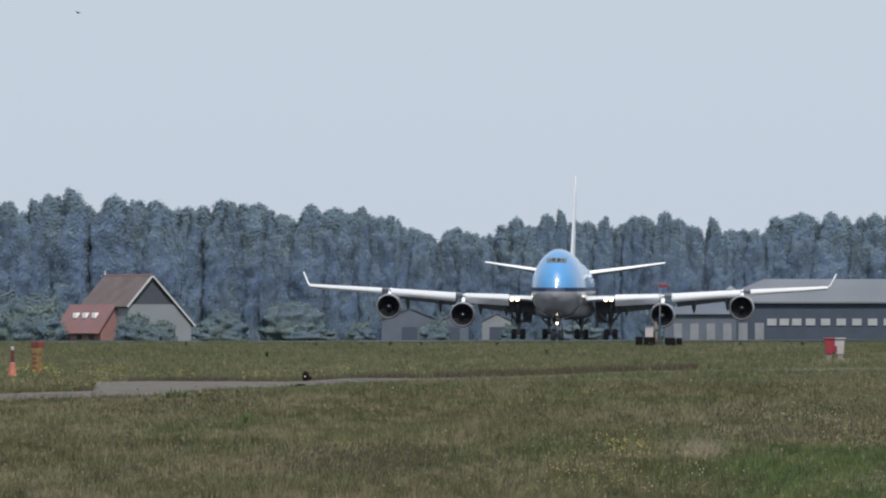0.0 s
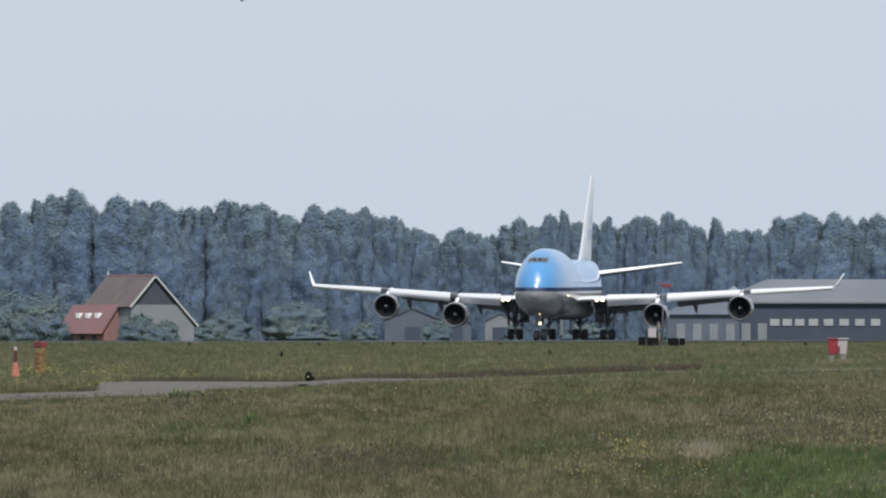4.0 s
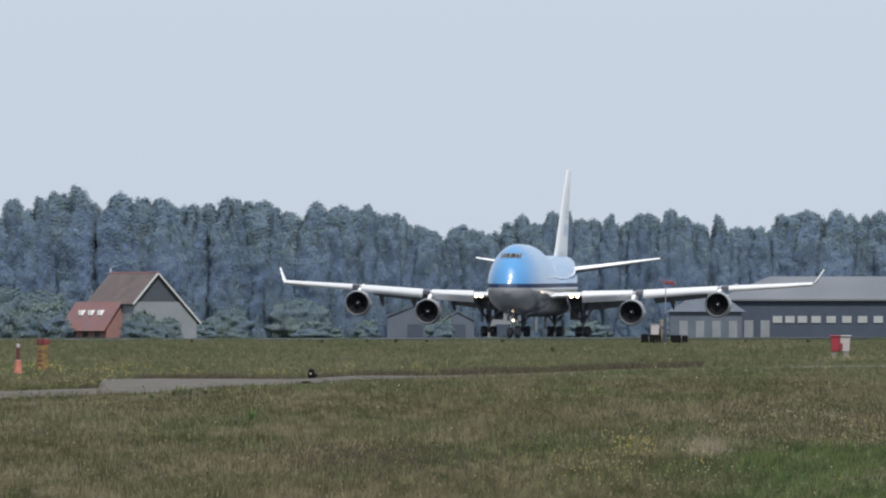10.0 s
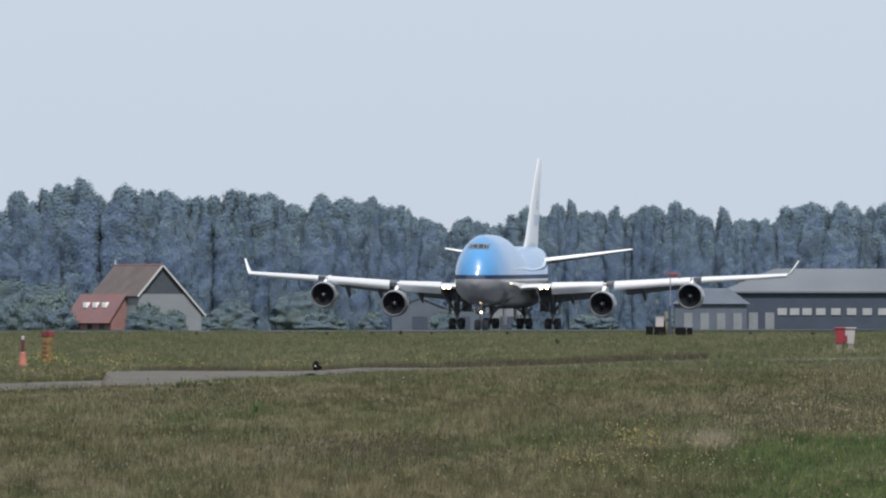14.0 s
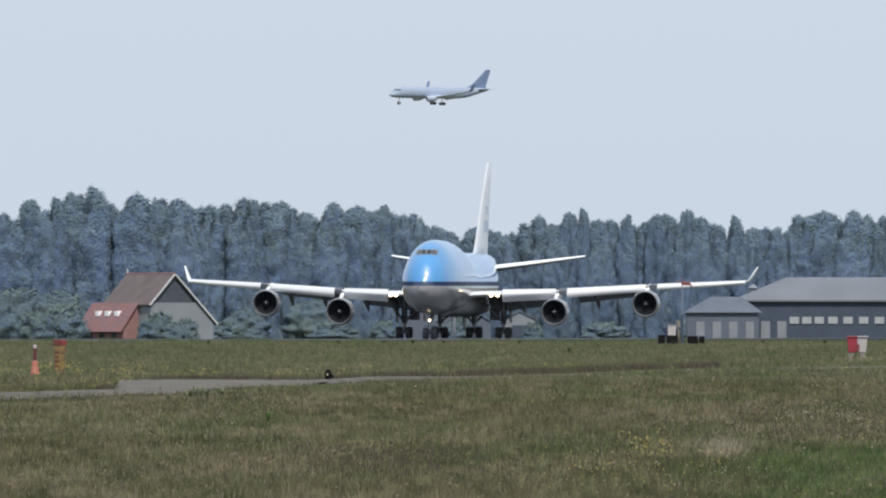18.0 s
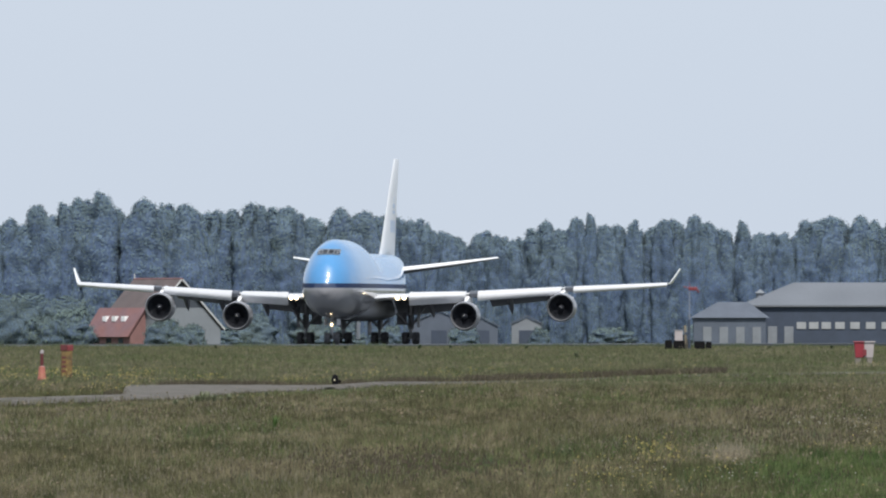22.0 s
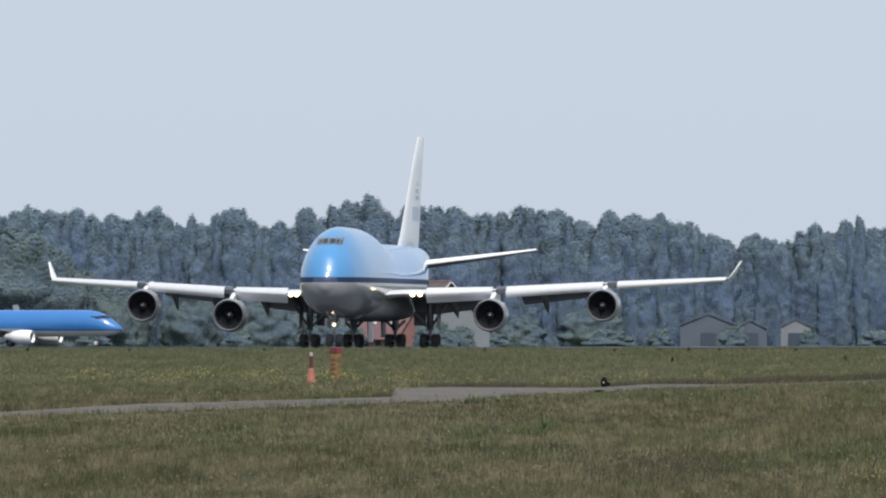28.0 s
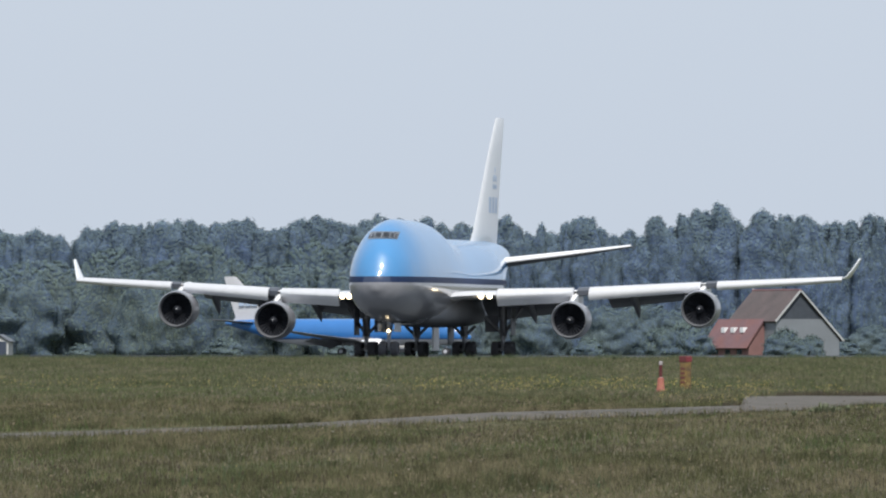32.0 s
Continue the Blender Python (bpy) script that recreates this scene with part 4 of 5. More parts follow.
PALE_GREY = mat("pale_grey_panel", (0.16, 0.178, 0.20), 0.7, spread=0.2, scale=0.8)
PALE = mat("pale_panel", (0.42, 0.43, 0.43), 0.6, spread=0.12, scale=0.8)


def prism(profile, y0, y1, bm=None):
    """An outline in x and z drawn along y."""
    return loft([[(x, y, z) for x, z in profile] for y in (y0, y1)], True, True, bm)


def slab(p, q, y0, y1, t=0.22):
    """A roof slope from eave p to ridge q (x, z)."""
    d = Vector((q[0] - p[0], q[1] - p[1])).normalized()
    n = Vector((-d.y, d.x)) * t
    if n.y < 0:
        n = -n
    return prism([p, q, (q[0] + n.x, q[1] + n.y), (p[0] + n.x, p[1] + n.y)], y0, y1)


def farmhouse():
    d = 1900
    base = spot(268, d)
    house = thing("farmhouse", Matrix.Translation(base) @ pose(0, 0, 0, 0, 0, 34), "old farmhouse with brown and red tiled roofs, pale gable", "house")
    L, top = 13.0, 10.05
    part("wall", prism([(-4.2, 0), (7.2, 0), (7.2, 2.7), (4.1, 5.85), (-3.8, 5.85), (-4.2, 5.4)], 0.0, L), RENDER, house, "pale rendered wall")
    part("gable", prism([(-3.75, 5.87), (4.05, 5.87), (0, top - 0.15)], 0.12, L), TIMBER, house, "dark boarded gable")
    part("roof", slab((-4.5, 5.35), (0, top), -0.3, L + 0.3), TILE_BROWN, house, "steep brown tiled roof")
    part("roof", slab((7.7, 2.4), (0, top), -0.3, L + 0.3), TILE_BROWN, house, "steep brown tiled roof")
    for a, b in (((-4.5, 5.35), (0, top)), ((7.7, 2.4), (0, top))):
        v = slab(a, b, -0.42, -0.30, 0.26)
        part("verge_board", v, PALE, house, "white verge board")
    part("ridge_cap", lathe([(-0.3, 0.2), (L + 0.3, 0.2)], 10, "y", (0, 0, top + 0.2), True), TILE_RED, house)
    part("finial", rod((0, L + 0.2, top + 0.2), (0, L + 0.2, top + 1.1), 0.14, 0.05), PALE, house)
    part("annex_wall", prism([(-7.0, 0), (-4.22, 0), (-4.22, 5.4), (-7.0, 1.7)], 3.4, L + 2.9), BRICK_WALL, house, "red brick annex wall")
    part("annex_roof", slab((-7.6, 1.30), (-4.3, 5.75), 3.1, L + 3.2, 0.18), TILE_RED, house, "bright red tiled lean-to roof")
    for k in range(3):
        y = 6.4 + 2.7 * k
        x, z = -5.7, 1.30 + (7.6 - 5.7) / 3.3 * 4.45 + 0.25
        part("skylight", box(x - 0.45, x + 0.3, y, y + 1.0, z - 0.35, z + 0.45, 0.03), WHITE, house, "small white dormer window")
    for k in range(3):
        part("window", box(-7.06, -6.98, 5.4 + 3.4 * k, 6.8 + 3.4 * k, 0.4, 1.2, 0.02), GLASS, house, "dark window")
    for x in (-1.5, 3.2):
        part("window", box(x - 0.6, x + 0.6, -0.05, 0.06, 1.2, 3.0, 0.02), GLASS, house, "dark window")


def long_barn():
    base = spot(1270, 1900)
    barn = thing("cattle_barn", Matrix.Translation(base), "long dark-walled barn with a pale grey hipped roof", "barn")
    w, dep, eave, ridge = 34.0, 18.0, 6.25, 9.75
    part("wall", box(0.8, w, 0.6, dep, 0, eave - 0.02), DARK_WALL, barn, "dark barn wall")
    bm = bmesh.new()
    a = [bm.verts.new(p) for p in ((-0.9, 0, eave), (w + 0.8, 0, eave), (w + 0.8, dep, eave), (-0.9, dep, eave), (7.3, dep / 2, ridge), (w - 6, dep / 2, ridge))]
    b = [bm.verts.new(v.co + Vector((0, 0, -0.25))) for v in a[:4]]
    for q in ((a[0], a[1], a[5], a[4]), (a[1], a[2], a[5]), (a[2], a[3], a[4], a[5]), (a[3], a[0], a[4]), (b[3], b[2], b[1], b[0]),
              (b[0], b[1], a[1], a[0]), (b[1], b[2], a[2], a[1]), (b[2], b[3], a[3], a[2]), (b[3], b[0], a[0], a[3])):
        bm.faces.new(q)
    part("roof", bm, SHEET, barn, "pale grey corrugated hipped roof")
    for i in range(2):
        part("door_panel", box(3.2 + 2.5 * i, 4.6 + 2.5 * i, 0.45, 0.59, 0.3, 3.0, 0.03), PALE_GREY, barn, "tall pale door panel")
    for x in (8.3, 10.2, 12.1, 14.2, 16.5, 18.9, 21.3, 23.7, 26.1, 28.5, 30.9):
        part("wall_panel", box(x - 0.72, x + 0.72, 0.45, 0.59, 2.6, 3.65, 0.03), mat("weathered_white_panel", (0.27, 0.285, 0.30), 0.7, spread=0.15), barn, "pale wall opening panel")
    part("roof_vent", lathe([(0, 0.62), (1.3, 0.58), (1.4, 0.85), (2.0, 0.1)], 14, "z", (2.2, dep / 2, 6.7), True), PALE_GREY, barn, "grey round roof vent")
    low = thing("farm_shed", Matrix.Translation(spot(1170, 1886)), "low farm shed with a grey hipped roof", "shed", "farm sheds")
    part("wall", box(0.5, 11.4, 0.5, 8, 0, 4.3), HAZED_WALL, low, "grey shed wall")
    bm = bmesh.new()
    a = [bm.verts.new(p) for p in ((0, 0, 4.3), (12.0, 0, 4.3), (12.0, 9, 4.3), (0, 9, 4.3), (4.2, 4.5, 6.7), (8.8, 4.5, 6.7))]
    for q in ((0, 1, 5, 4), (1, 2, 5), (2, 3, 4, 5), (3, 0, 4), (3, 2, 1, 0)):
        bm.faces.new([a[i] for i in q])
    part("roof", bm, HAZED_ROOF, low, "grey hipped roof")
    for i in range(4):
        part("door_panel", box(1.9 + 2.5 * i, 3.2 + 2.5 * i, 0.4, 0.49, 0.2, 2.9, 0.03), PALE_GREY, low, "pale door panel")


def small_shed(u, d, w, h, roof_h, label, wall, roof):
    s = thing("farm_shed", Matrix.Translation(spot(u, d)), label, "shed", "farm sheds")
    part("wall", prism([(-w / 2, 0), (w / 2, 0), (w / 2, h), (0, roof_h - 0.2), (-w / 2, h)], 0, 8), wall, s, "shed wall")
    part("roof", slab((-w / 2 - 0.3, h - 0.1), (0, roof_h), -0.3, 8.3, 0.15), roof, s, "sheet roof")
    part("roof", slab((w / 2 + 0.3, h - 0.1), (0, roof_h), -0.3, 8.3, 0.15), roof, s, "sheet roof")
    part("door", box(-1.2, 1.2, -0.08, 0.02, 0, 2.4, 0.02), DARK_WALL, s, "dark shed door")


farmhouse()
long_barn()
small_shed(725, 1910, 8.6, 3.6, 5.4, "grey farm shed with a sheet roof", HAZED_WALL, HAZED_ROOF)
small_shed(800, 1905, 5.0, 3.0, 4.4, "grey farm shed with a sheet roof", HAZED_WALL, HAZED_ROOF)
small_shed(880, 1915, 4.6, 3.4, 4.6, "low pale shed among the trees", PALE_GREY, HAZED_ROOF)
small_shed(-1154, 1900, 3.0, 2.4, 3.4, "small white house by the wood", PALE, SHEET)

# ---------------------------------------------------------------- airfield markers
ORANGE = mat("faded_orange_paint", (0.34, 0.115, 0.085), 0.6, spread=0.18, scale=3)
RED = mat("red_paint", (0.22, 0.022, 0.035), 0.5, spread=0.15, scale=3)
DULL_RED = mat("dull_red_paint", (0.15, 0.02, 0.027), 0.55, spread=0.2, scale=4)
DARK_RED = mat("dark_red_band", (0.085, 0.014, 0.017), 0.55, spread=0.2, scale=4)
YELLOW = mat("weathered_yellow_orange", (0.17, 0.108, 0.03), 0.7, spread=0.4, scale=6, second=(0.075, 0.048, 0.026), second_scale=5)
BLACK = mat("black_rubber", (0.008, 0.008, 0.009), 0.9, spec=0.1, spread=0.2, scale=4)
SIGN_WHITE = mat("weathered_white", (0.34, 0.31, 0.32), 0.6, spread=0.1, scale=3)


def slim_post():
    d = 405
    p = thing("marker_post", Matrix.Translation(spot(22, d)), "slim red and white marker post on an orange cone base", "marker post")
    part("base", lathe([(0, 0.15), (0.06, 0.15), (0.14, 0.13), (0.45, 0.10), (0.47, 0.04)], 16, "z", cap=True), ORANGE, p, "faded orange cone base", 40)
    part("pole", lathe([(0.4, 0.055), (0.92, 0.055)], 14, "z", cap=True), DARK_RED, p, "dark red tube", 40)
    part("cap", lathe([(0.88, 0.058), (0.98, 0.06), (1.0, 0.03)], 14, "z", cap=True), SIGN_WHITE, p, "white reflective cap", 40)
    part("band", lathe([(0.42, 0.060), (0.48, 0.060)], 14, "z", cap=True), SIGN_WHITE, p, "white band", 40)


def broad_post():
    d = 416
    p = thing("cable_marker_post", Matrix.Translation(spot(66, d)), "weathered yellow-orange marker box with a red top", "marker post")
    part("body", box(-0.19, 0.19, -0.15, 0.15, 0, 0.92, 0.02), YELLOW, p, "weathered yellow-orange body")
    part("head", box(-0.21, 0.02, -0.17, 0.16, 0.923, 1.13, 0.015), DARK_RED, p, "dark red head")
    part("head_panel", box(0.022, 0.22, -0.16, 0.16, 0.923, 1.12, 0.015), DULL_RED, p, "red side of the head")
    for k in range(4):
        part("warning_bar", box(-0.16, -0.02, -0.162, -0.152, 0.22 + 0.15 * k, 0.28 + 0.15 * k), DARK_RED, p, "dark printed bar")


def tapered(x0, x1, y0, y1, z0, z1, shrink, bevel=0.015):
    """A box whose foot is narrower than its top."""
    bm = box(x0, x1, y0, y1, z0, z1, bevel)
    for v in bm.verts:
        f = 1 - shrink * (z1 - v.co.z) / (z1 - z0)
        v.co.x, v.co.y = v.co.x * f, v.co.y * f
    return bm


def marker_box():
    d = 500
    b = thing("marker_cabinet", Matrix.Translation(spot(1477, d) - Vector((0, 0, 0.04))), "red and white equipment cabinet on pale feet in the grass", "cabinet")
    part("body", tapered(-0.40, -0.002, -0.27, 0.27, 0.33, 0.93, 0.12), RED, b, "red half of the cabinet")
    part("side", tapered(0.002, 0.40, -0.255, 0.27, 0.33, 0.92, 0.12), SIGN_WHITE, b, "white half of the cabinet")
    part("lid", box(-0.44, 0.0, -0.31, 0.31, 0.935, 0.985, 0.015), RED, b, "red lid")
    part("lid", box(0.004, 0.45, -0.31, 0.31, 0.935, 0.985, 0.015), SIGN_WHITE, b, "white lid")
    part("latch", box(-0.05, 0.09, -0.30, -0.272, 0.40, 0.66, 0.01), DULL_RED, b, "red latch plate")
    for x in (-0.25, 0.22):
        part("foot", box(x - 0.11, x + 0.11, -0.2, 0.2, 0, 0.328, 0.01), mat("pale_concrete_foot", (0.17, 0.155, 0.14), 0.85, spread=0.2, scale=5), b, "pale concrete foot")


def sensor_mast():
    m = thing("sensor_mast", Matrix.Translation(spot(1168, 690) - Vector((0, 0, 0.18))), "slim mast with a red sensor head and boxes at its foot", "sensor mast")
    part("pole", rod((0, 0, 0), (0, 0, 3.45), 0.032, 0.026, 10), DARK_PAINT, m, "grey pole", 40)
    part("sleeve", rod((0, 0, 0.2), (-0.02, 0, 1.85), 0.075, 0.07, 10), DARK_WALL, m, "dark lower sleeve", 40)
    head = bmesh.new()
    box(-0.06, 0.42, -0.1, 0.1, 3.47, 3.66, 0.03, head)
    rod((0.36, 0, 3.62), (0.52, 0, 3.36), 0.06, 0.03, 8, head)
    rod((-0.08, 0, 3.62), (-0.32, 0, 3.68), 0.03, 0.03, 8, head)
    rod((0, 0, 3.64), (0, 0, 3.9), 0.02, 0.02, 6, head)
    part("sensor_head", head, DULL_RED, m, "red sensor head")
    part("bracket", box(-0.26, 0.02, -0.05, 0.05, 1.0, 1.16, 0.02), DARK_WALL, m)
    cab = thing("equipment_cabinet", Matrix.Translation(spot(1149, 689)), "small pale equipment cabinet at the mast's foot", "cabinet")
    part("body", box(-0.22, 0.22, -0.2, 0.2, 0.502, 1.06, 0.02), SIGN_WHITE, cab, "pale cabinet body")
    part("lid", box(-0.26, 0.26, -0.23, 0.23, 1.065, 1.11, 0.01), DARK_PAINT, cab)
    part("plinth", box(-0.3, 0.34, -0.18, 0.18, 0.0, 0.50), BLACK, cab)
    post = thing("timber_stub", Matrix.Translation(spot(1165, 690.6)), "short weathered timber post by the mast", "post")
    part("stub", rod((-0.05, 0, 0), (-0.16, 0, 1.35), 0.09, 0.07, 8), mat("weathered_timber", (0.20, 0.17, 0.13), 0.9, spread=0.2, scale=4), post)
    for u, w, h in ((1131, 0.20, 0.52), (1186, 0.30, 0.46), (1202, 0.16, 0.44)):
        s = thing("cable_box", Matrix.Translation(spot(u, 690)), "small dark cable box in the grass", "box", "cable boxes")
        part("body", box(-w, w, -0.15, 0.15, 0, h, 0.03), BLACK, s)
        part("lid", box(-w - 0.02, w + 0.02, -0.17, 0.17, h + 0.002, h + 0.04, 0.01), DARK_WALL, s)


def edge_light():
    d = 366
    p = spot(541, d) + Vector((0, 0, ROAD_RISE + 0.03))
    e = thing("road_edge_light", Matrix.Translation(p), "small round black light fitting at the road's edge", "light fitting")
    part("housing", lathe([(0, 0.08), (0.05, 0.095), (0.15, 0.105), (0.25, 0.08), (0.29, 0.03)], 18, "z", cap=True), BLACK, e, "", 40)
    part("lens", lathe([(-0.135, 0.008), (-0.13, 0.02), (-0.11, 0.025)], 12, "y", (-0.02, 0, 0.13), True), mat("pale_lens", (0.55, 0.50, 0.36), 0.3), e, "yellow round lens", 40)
    part("side_lug", lathe([(-0.02, 0.06), (0.02, 0.06)], 12, "y", (0.12, 0, 0.08), True), BLACK, e)


def bird(name, label, k):
    b = thing(name, Matrix(), label, "bird")
    st = [(0, 0.12 * k, 0.13 * k, 0.125 * k, 0.004), (0.08 * k, 0.07 * k, 0.19 * k, 0.13 * k, 0.05 * k), (0.2 * k, 0.06 * k, 0.2 * k, 0.13 * k, 0.06 * k), (0.32 * k, 0.09 * k, 0.16 * k, 0.13 * k, 0.03 * k),
          (0.45 * k, 0.11 * k, 0.13 * k, 0.12 * k, 0.02 * k)]
    part("body", hull(st, 12, 3), BLACK, b, "", 60)
    h = bmesh.new()
    bmesh.ops.create_icosphere(h, subdivisions=2, radius=0.048 * k, matrix=Matrix.Translation((0, 0.03 * k, 0.235 * k)))
    rod((0, 0.06 * k, 0.17 * k), (0, 0.03 * k, 0.235 * k), 0.04 * k, 0.035 * k, 8, h)
    part("head", h, BLACK, b, "", 60)
    part("beak", rod((0, -0.01 * k, 0.235 * k), (0, -0.08 * k, 0.228 * k), 0.014 * k, 0.003, 6), DARK_WALL, b)
    for q in (-1, 1):
        part("leg", rod((q * 0.03 * k, 0.18 * k, 0), (q * 0.03 * k, 0.17 * k, 0.08 * k), 0.008 * k, 0.008 * k, 5), BLACK, b)
        part("wing", loft([foil((q * 0.055 * k, 0.08 * k, 0.15 * k), 0.3 * k, 0.01 * k, 4), foil((q * 0.07 * k, 0.12 * k, 0.11 * k), 0.28 * k, 0.01 * k, 4)]), BLACK, b)
    return b


slim_post()
broad_post()
marker_box()
sensor_mast()
edge_light()
far_bird = bird("flying_bird", "small dark bird flying over the field", 0.36)
crow = bird("crow", "black crow walking through the grass", 0.95)


def weed(u, d, h, n, seed, material, label):
    """A tussock of arching leaves."""
    r = random.Random(seed)
    w = thing("weed_clump", Matrix.Translation(spot(u, d)), label, "plant", "weed clumps")
    bm = bmesh.new()
    for k in range(n):
        a, lean = r.uniform(0, 6.28), r.uniform(0.1, 0.55) * h
        hh, wd = h * r.uniform(0.6, 1.05), r.uniform(0.012, 0.03) * d / 250
        dx, dy = math.cos(a), math.sin(a)
        pts = []
        for t, f in ((0, 1.0), (0.5, 0.9), (0.85, 0.5), (1.0, 0.05)):
            c = Vector((dx * lean * t * t, dy * lean * t * t, hh * (t - 0.12 * t * t) - 0.02))
            o = Vector((-dy, dx, 0)) * wd * f
            pts.append((bm.verts.new(c - o), bm.verts.new(c + o)))
        for p, q in zip(pts, pts[1:]):
            bm.faces.new((p[0], p[1], q[1], q[0]))
    part("leaves", bm, material, w)


WEED = mat("weed_leaves", (0.080, 0.104, 0.056), 0.8, spread=0.2, scale=3, island=0.2, through_light=0.4)
FRESH_WEED = mat("fresh_weed_leaves", (0.085, 0.150, 0.040), 0.7, spread=0.2, scale=3, island=0.2, through_light=0.4)
weed(433, 251, 0.42, 16, 1, FRESH_WEED, "bright green tussock standing in the dry grass")
weed(1165, 168, 0.34, 12, 2, WEED, "dark rushes in the meadow")
weed(1190, 166, 0.30, 10, 3, WEED, "dark rushes in the meadow")
for i, (u, d, h) in enumerate(((968, 545, 0.42), (690, 690, 0.42), (745, 700, 0.40), (880, 705, 0.34), (640, 700, 0.32), (560, 690, 0.3), (330, 700, 0.36), (1310, 690, 0.34), (1420, 680, 0.36),
                               (-60, 700, 0.36), (-300, 690, 0.34), (-480, 700, 0.36), (-820, 690, 0.32), (968, 548, 0.3))):
    weed(u, d, h * 0.9, 34, 10 + i, WEED, "low dark green weed clump in the grass")
OLIVE_WEED = mat("olive_weed_leaves", (0.18, 0.20, 0.12), 0.8, spread=0.25, scale=3, island=0.35, through_light=0.4)
for i, (u, d, h) in enumerate(((286, 311, 0.34), (297, 312, 0.44), (306, 313, 0.50), (316, 314, 0.46), (327, 315, 0.36), (340, 318, 0.28), (352, 320, 0.34), (258, 309, 0.26), (372, 322, 0.28), (420, 334, 0.26))):
    weed(u, d, h * 0.85, 30, 60 + i, OLIVE_WEED, "bushy olive green weeds at the road's edge")
# ---------------------------------------------------------------- grass and flowers
def grass_mat(name, a, b, c, d, lively=1.0):
    """Grass in drifts: green a, dry b, dark c, with pale tips d by the blade."""
    m = bpy.data.materials.new(name)
    m.use_nodes = True
    n, l = m.node_tree.nodes, m.node_tree.links
    s = n["Principled BSDF"]
    s.inputs["Roughness"].default_value = 0.8
    s.inputs["Specular IOR Level"].default_value = 0.2
    co = n.new("ShaderNodeTexCoord")
    mp = n.new("ShaderNodeMapping")
    mp.inputs["Scale"].default_value = (1.0, 0.10, 1.0)
    l.new(co.outputs["Object"], mp.inputs[0])
    col = None
    for i, (colour, scale, lo, hi) in enumerate(((a, 0, 0, 1), (b, 0.42, 0.42, 0.56), (c, 1.5, 0.50, 0.62))):
        if col is None:
            r = n.new("ShaderNodeRGB")
            r.outputs[0].default_value = (*colour, 1)
            col = r.outputs[0]
            continue
        t = n.new("ShaderNodeTexNoise")
        t.inputs["Scale"].default_value, t.inputs["Detail"].default_value = scale, 5
        l.new(mp.outputs[0], t.inputs["Vector"])
        q = n.new("ShaderNodeMapRange")
        q.inputs[1].default_value, q.inputs[2].default_value = lo, hi
        l.new(t.outputs[0], q.inputs[0])
        x = n.new("ShaderNodeMix")
        x.data_type = "RGBA"
        l.new(q.outputs[0], x.inputs[0])
        l.new(col, x.inputs[6])
        x.inputs[7].default_value = (*colour, 1)
        col = x.outputs[2]
    g = n.new("ShaderNodeNewGeometry")
    q = n.new("ShaderNodeMapRange")
    q.inputs[1].default_value, q.inputs[2].default_value = 0.78, 1.0
    q.inputs[4].default_value = 0.22
    l.new(g.outputs["Random Per Island"], q.inputs[0])
    x = n.new("ShaderNodeMix")
    x.data_type = "RGBA"
    l.new(q.outputs[0], x.inputs[0])
    l.new(col, x.inputs[6])
    x.inputs[7].default_value = (*d, 1)
    k = n.new("ShaderNodeMath")
    k.operation = "MULTIPLY_ADD"
    k.inputs[1].default_value, k.inputs[2].default_value = 7.0, 0.0
    l.new(g.outputs["Random Per Island"], k.inputs[0])
    f = n.new("ShaderNodeMath")
    f.operation = "FRACT"
    l.new(k.outputs[0], f.inputs[0])
    v = n.new("ShaderNodeMapRange")
    v.inputs[3].default_value, v.inputs[4].default_value = 1 - 0.55 * lively, 1 + 0.6 * lively
    l.new(f.outputs[0], v.inputs[0])
    tuft = n.new("ShaderNodeTexNoise")
    tuft.inputs["Scale"].default_value, tuft.inputs["Detail"].default_value = 4.5, 6
    l.new(mp.outputs[0], tuft.inputs["Vector"])
    vary = n.new("ShaderNodeMapRange")
    vary.inputs[1].default_value, vary.inputs[2].default_value = 0.32, 0.68
    vary.inputs[3].default_value, vary.inputs[4].default_value = 0.52, 1.45
    l.new(tuft.outputs[0], vary.inputs[0])
    tone = n.new("ShaderNodeMath")
    tone.operation = "MULTIPLY"
    l.new(v.outputs[0], tone.inputs[0])
    l.new(vary.outputs[0], tone.inputs[1])
    mul = n.new("ShaderNodeVectorMath")
    mul.operation = "SCALE"
    l.new(x.outputs[2], mul.inputs[0])
    l.new(tone.outputs[0], mul.inputs["Scale"])
    l.new(mul.outputs[0], s.inputs["Base Color"])
    leaf = n.new("ShaderNodeBsdfTranslucent")
    l.new(mul.outputs[0], leaf.inputs[0])
    both = n.new("ShaderNodeMixShader")
    both.inputs[0].default_value = 0.5
    l.new(s.outputs[0], both.inputs[1])
    l.new(leaf.outputs[0], both.inputs[2])
    l.new(both.outputs[0], n["Material Output"].inputs[0])
    return m


GRASS = grass_mat("meadow_grass", (0.114, 0.112, 0.056), (0.180, 0.156, 0.093), (0.074, 0.076, 0.037), (0.32, 0.27, 0.17))
GREEN_GRASS = grass_mat("lush_grass", (0.082, 0.126, 0.043), (0.110, 0.138, 0.052), (0.060, 0.096, 0.033), (0.165, 0.195, 0.09))
FIELD_GRASS = grass_mat("field_grass", (0.128, 0.136, 0.074), (0.172, 0.163, 0.096), (0.096, 0.107, 0.056), (0.26, 0.24, 0.14), 0.6)
STRAW = mat("dry_seed_heads", (0.205, 0.182, 0.130), 0.85, spread=0.15, scale=2, island=0.3, second=(0.115, 0.105, 0.085), second_scale=0.2)
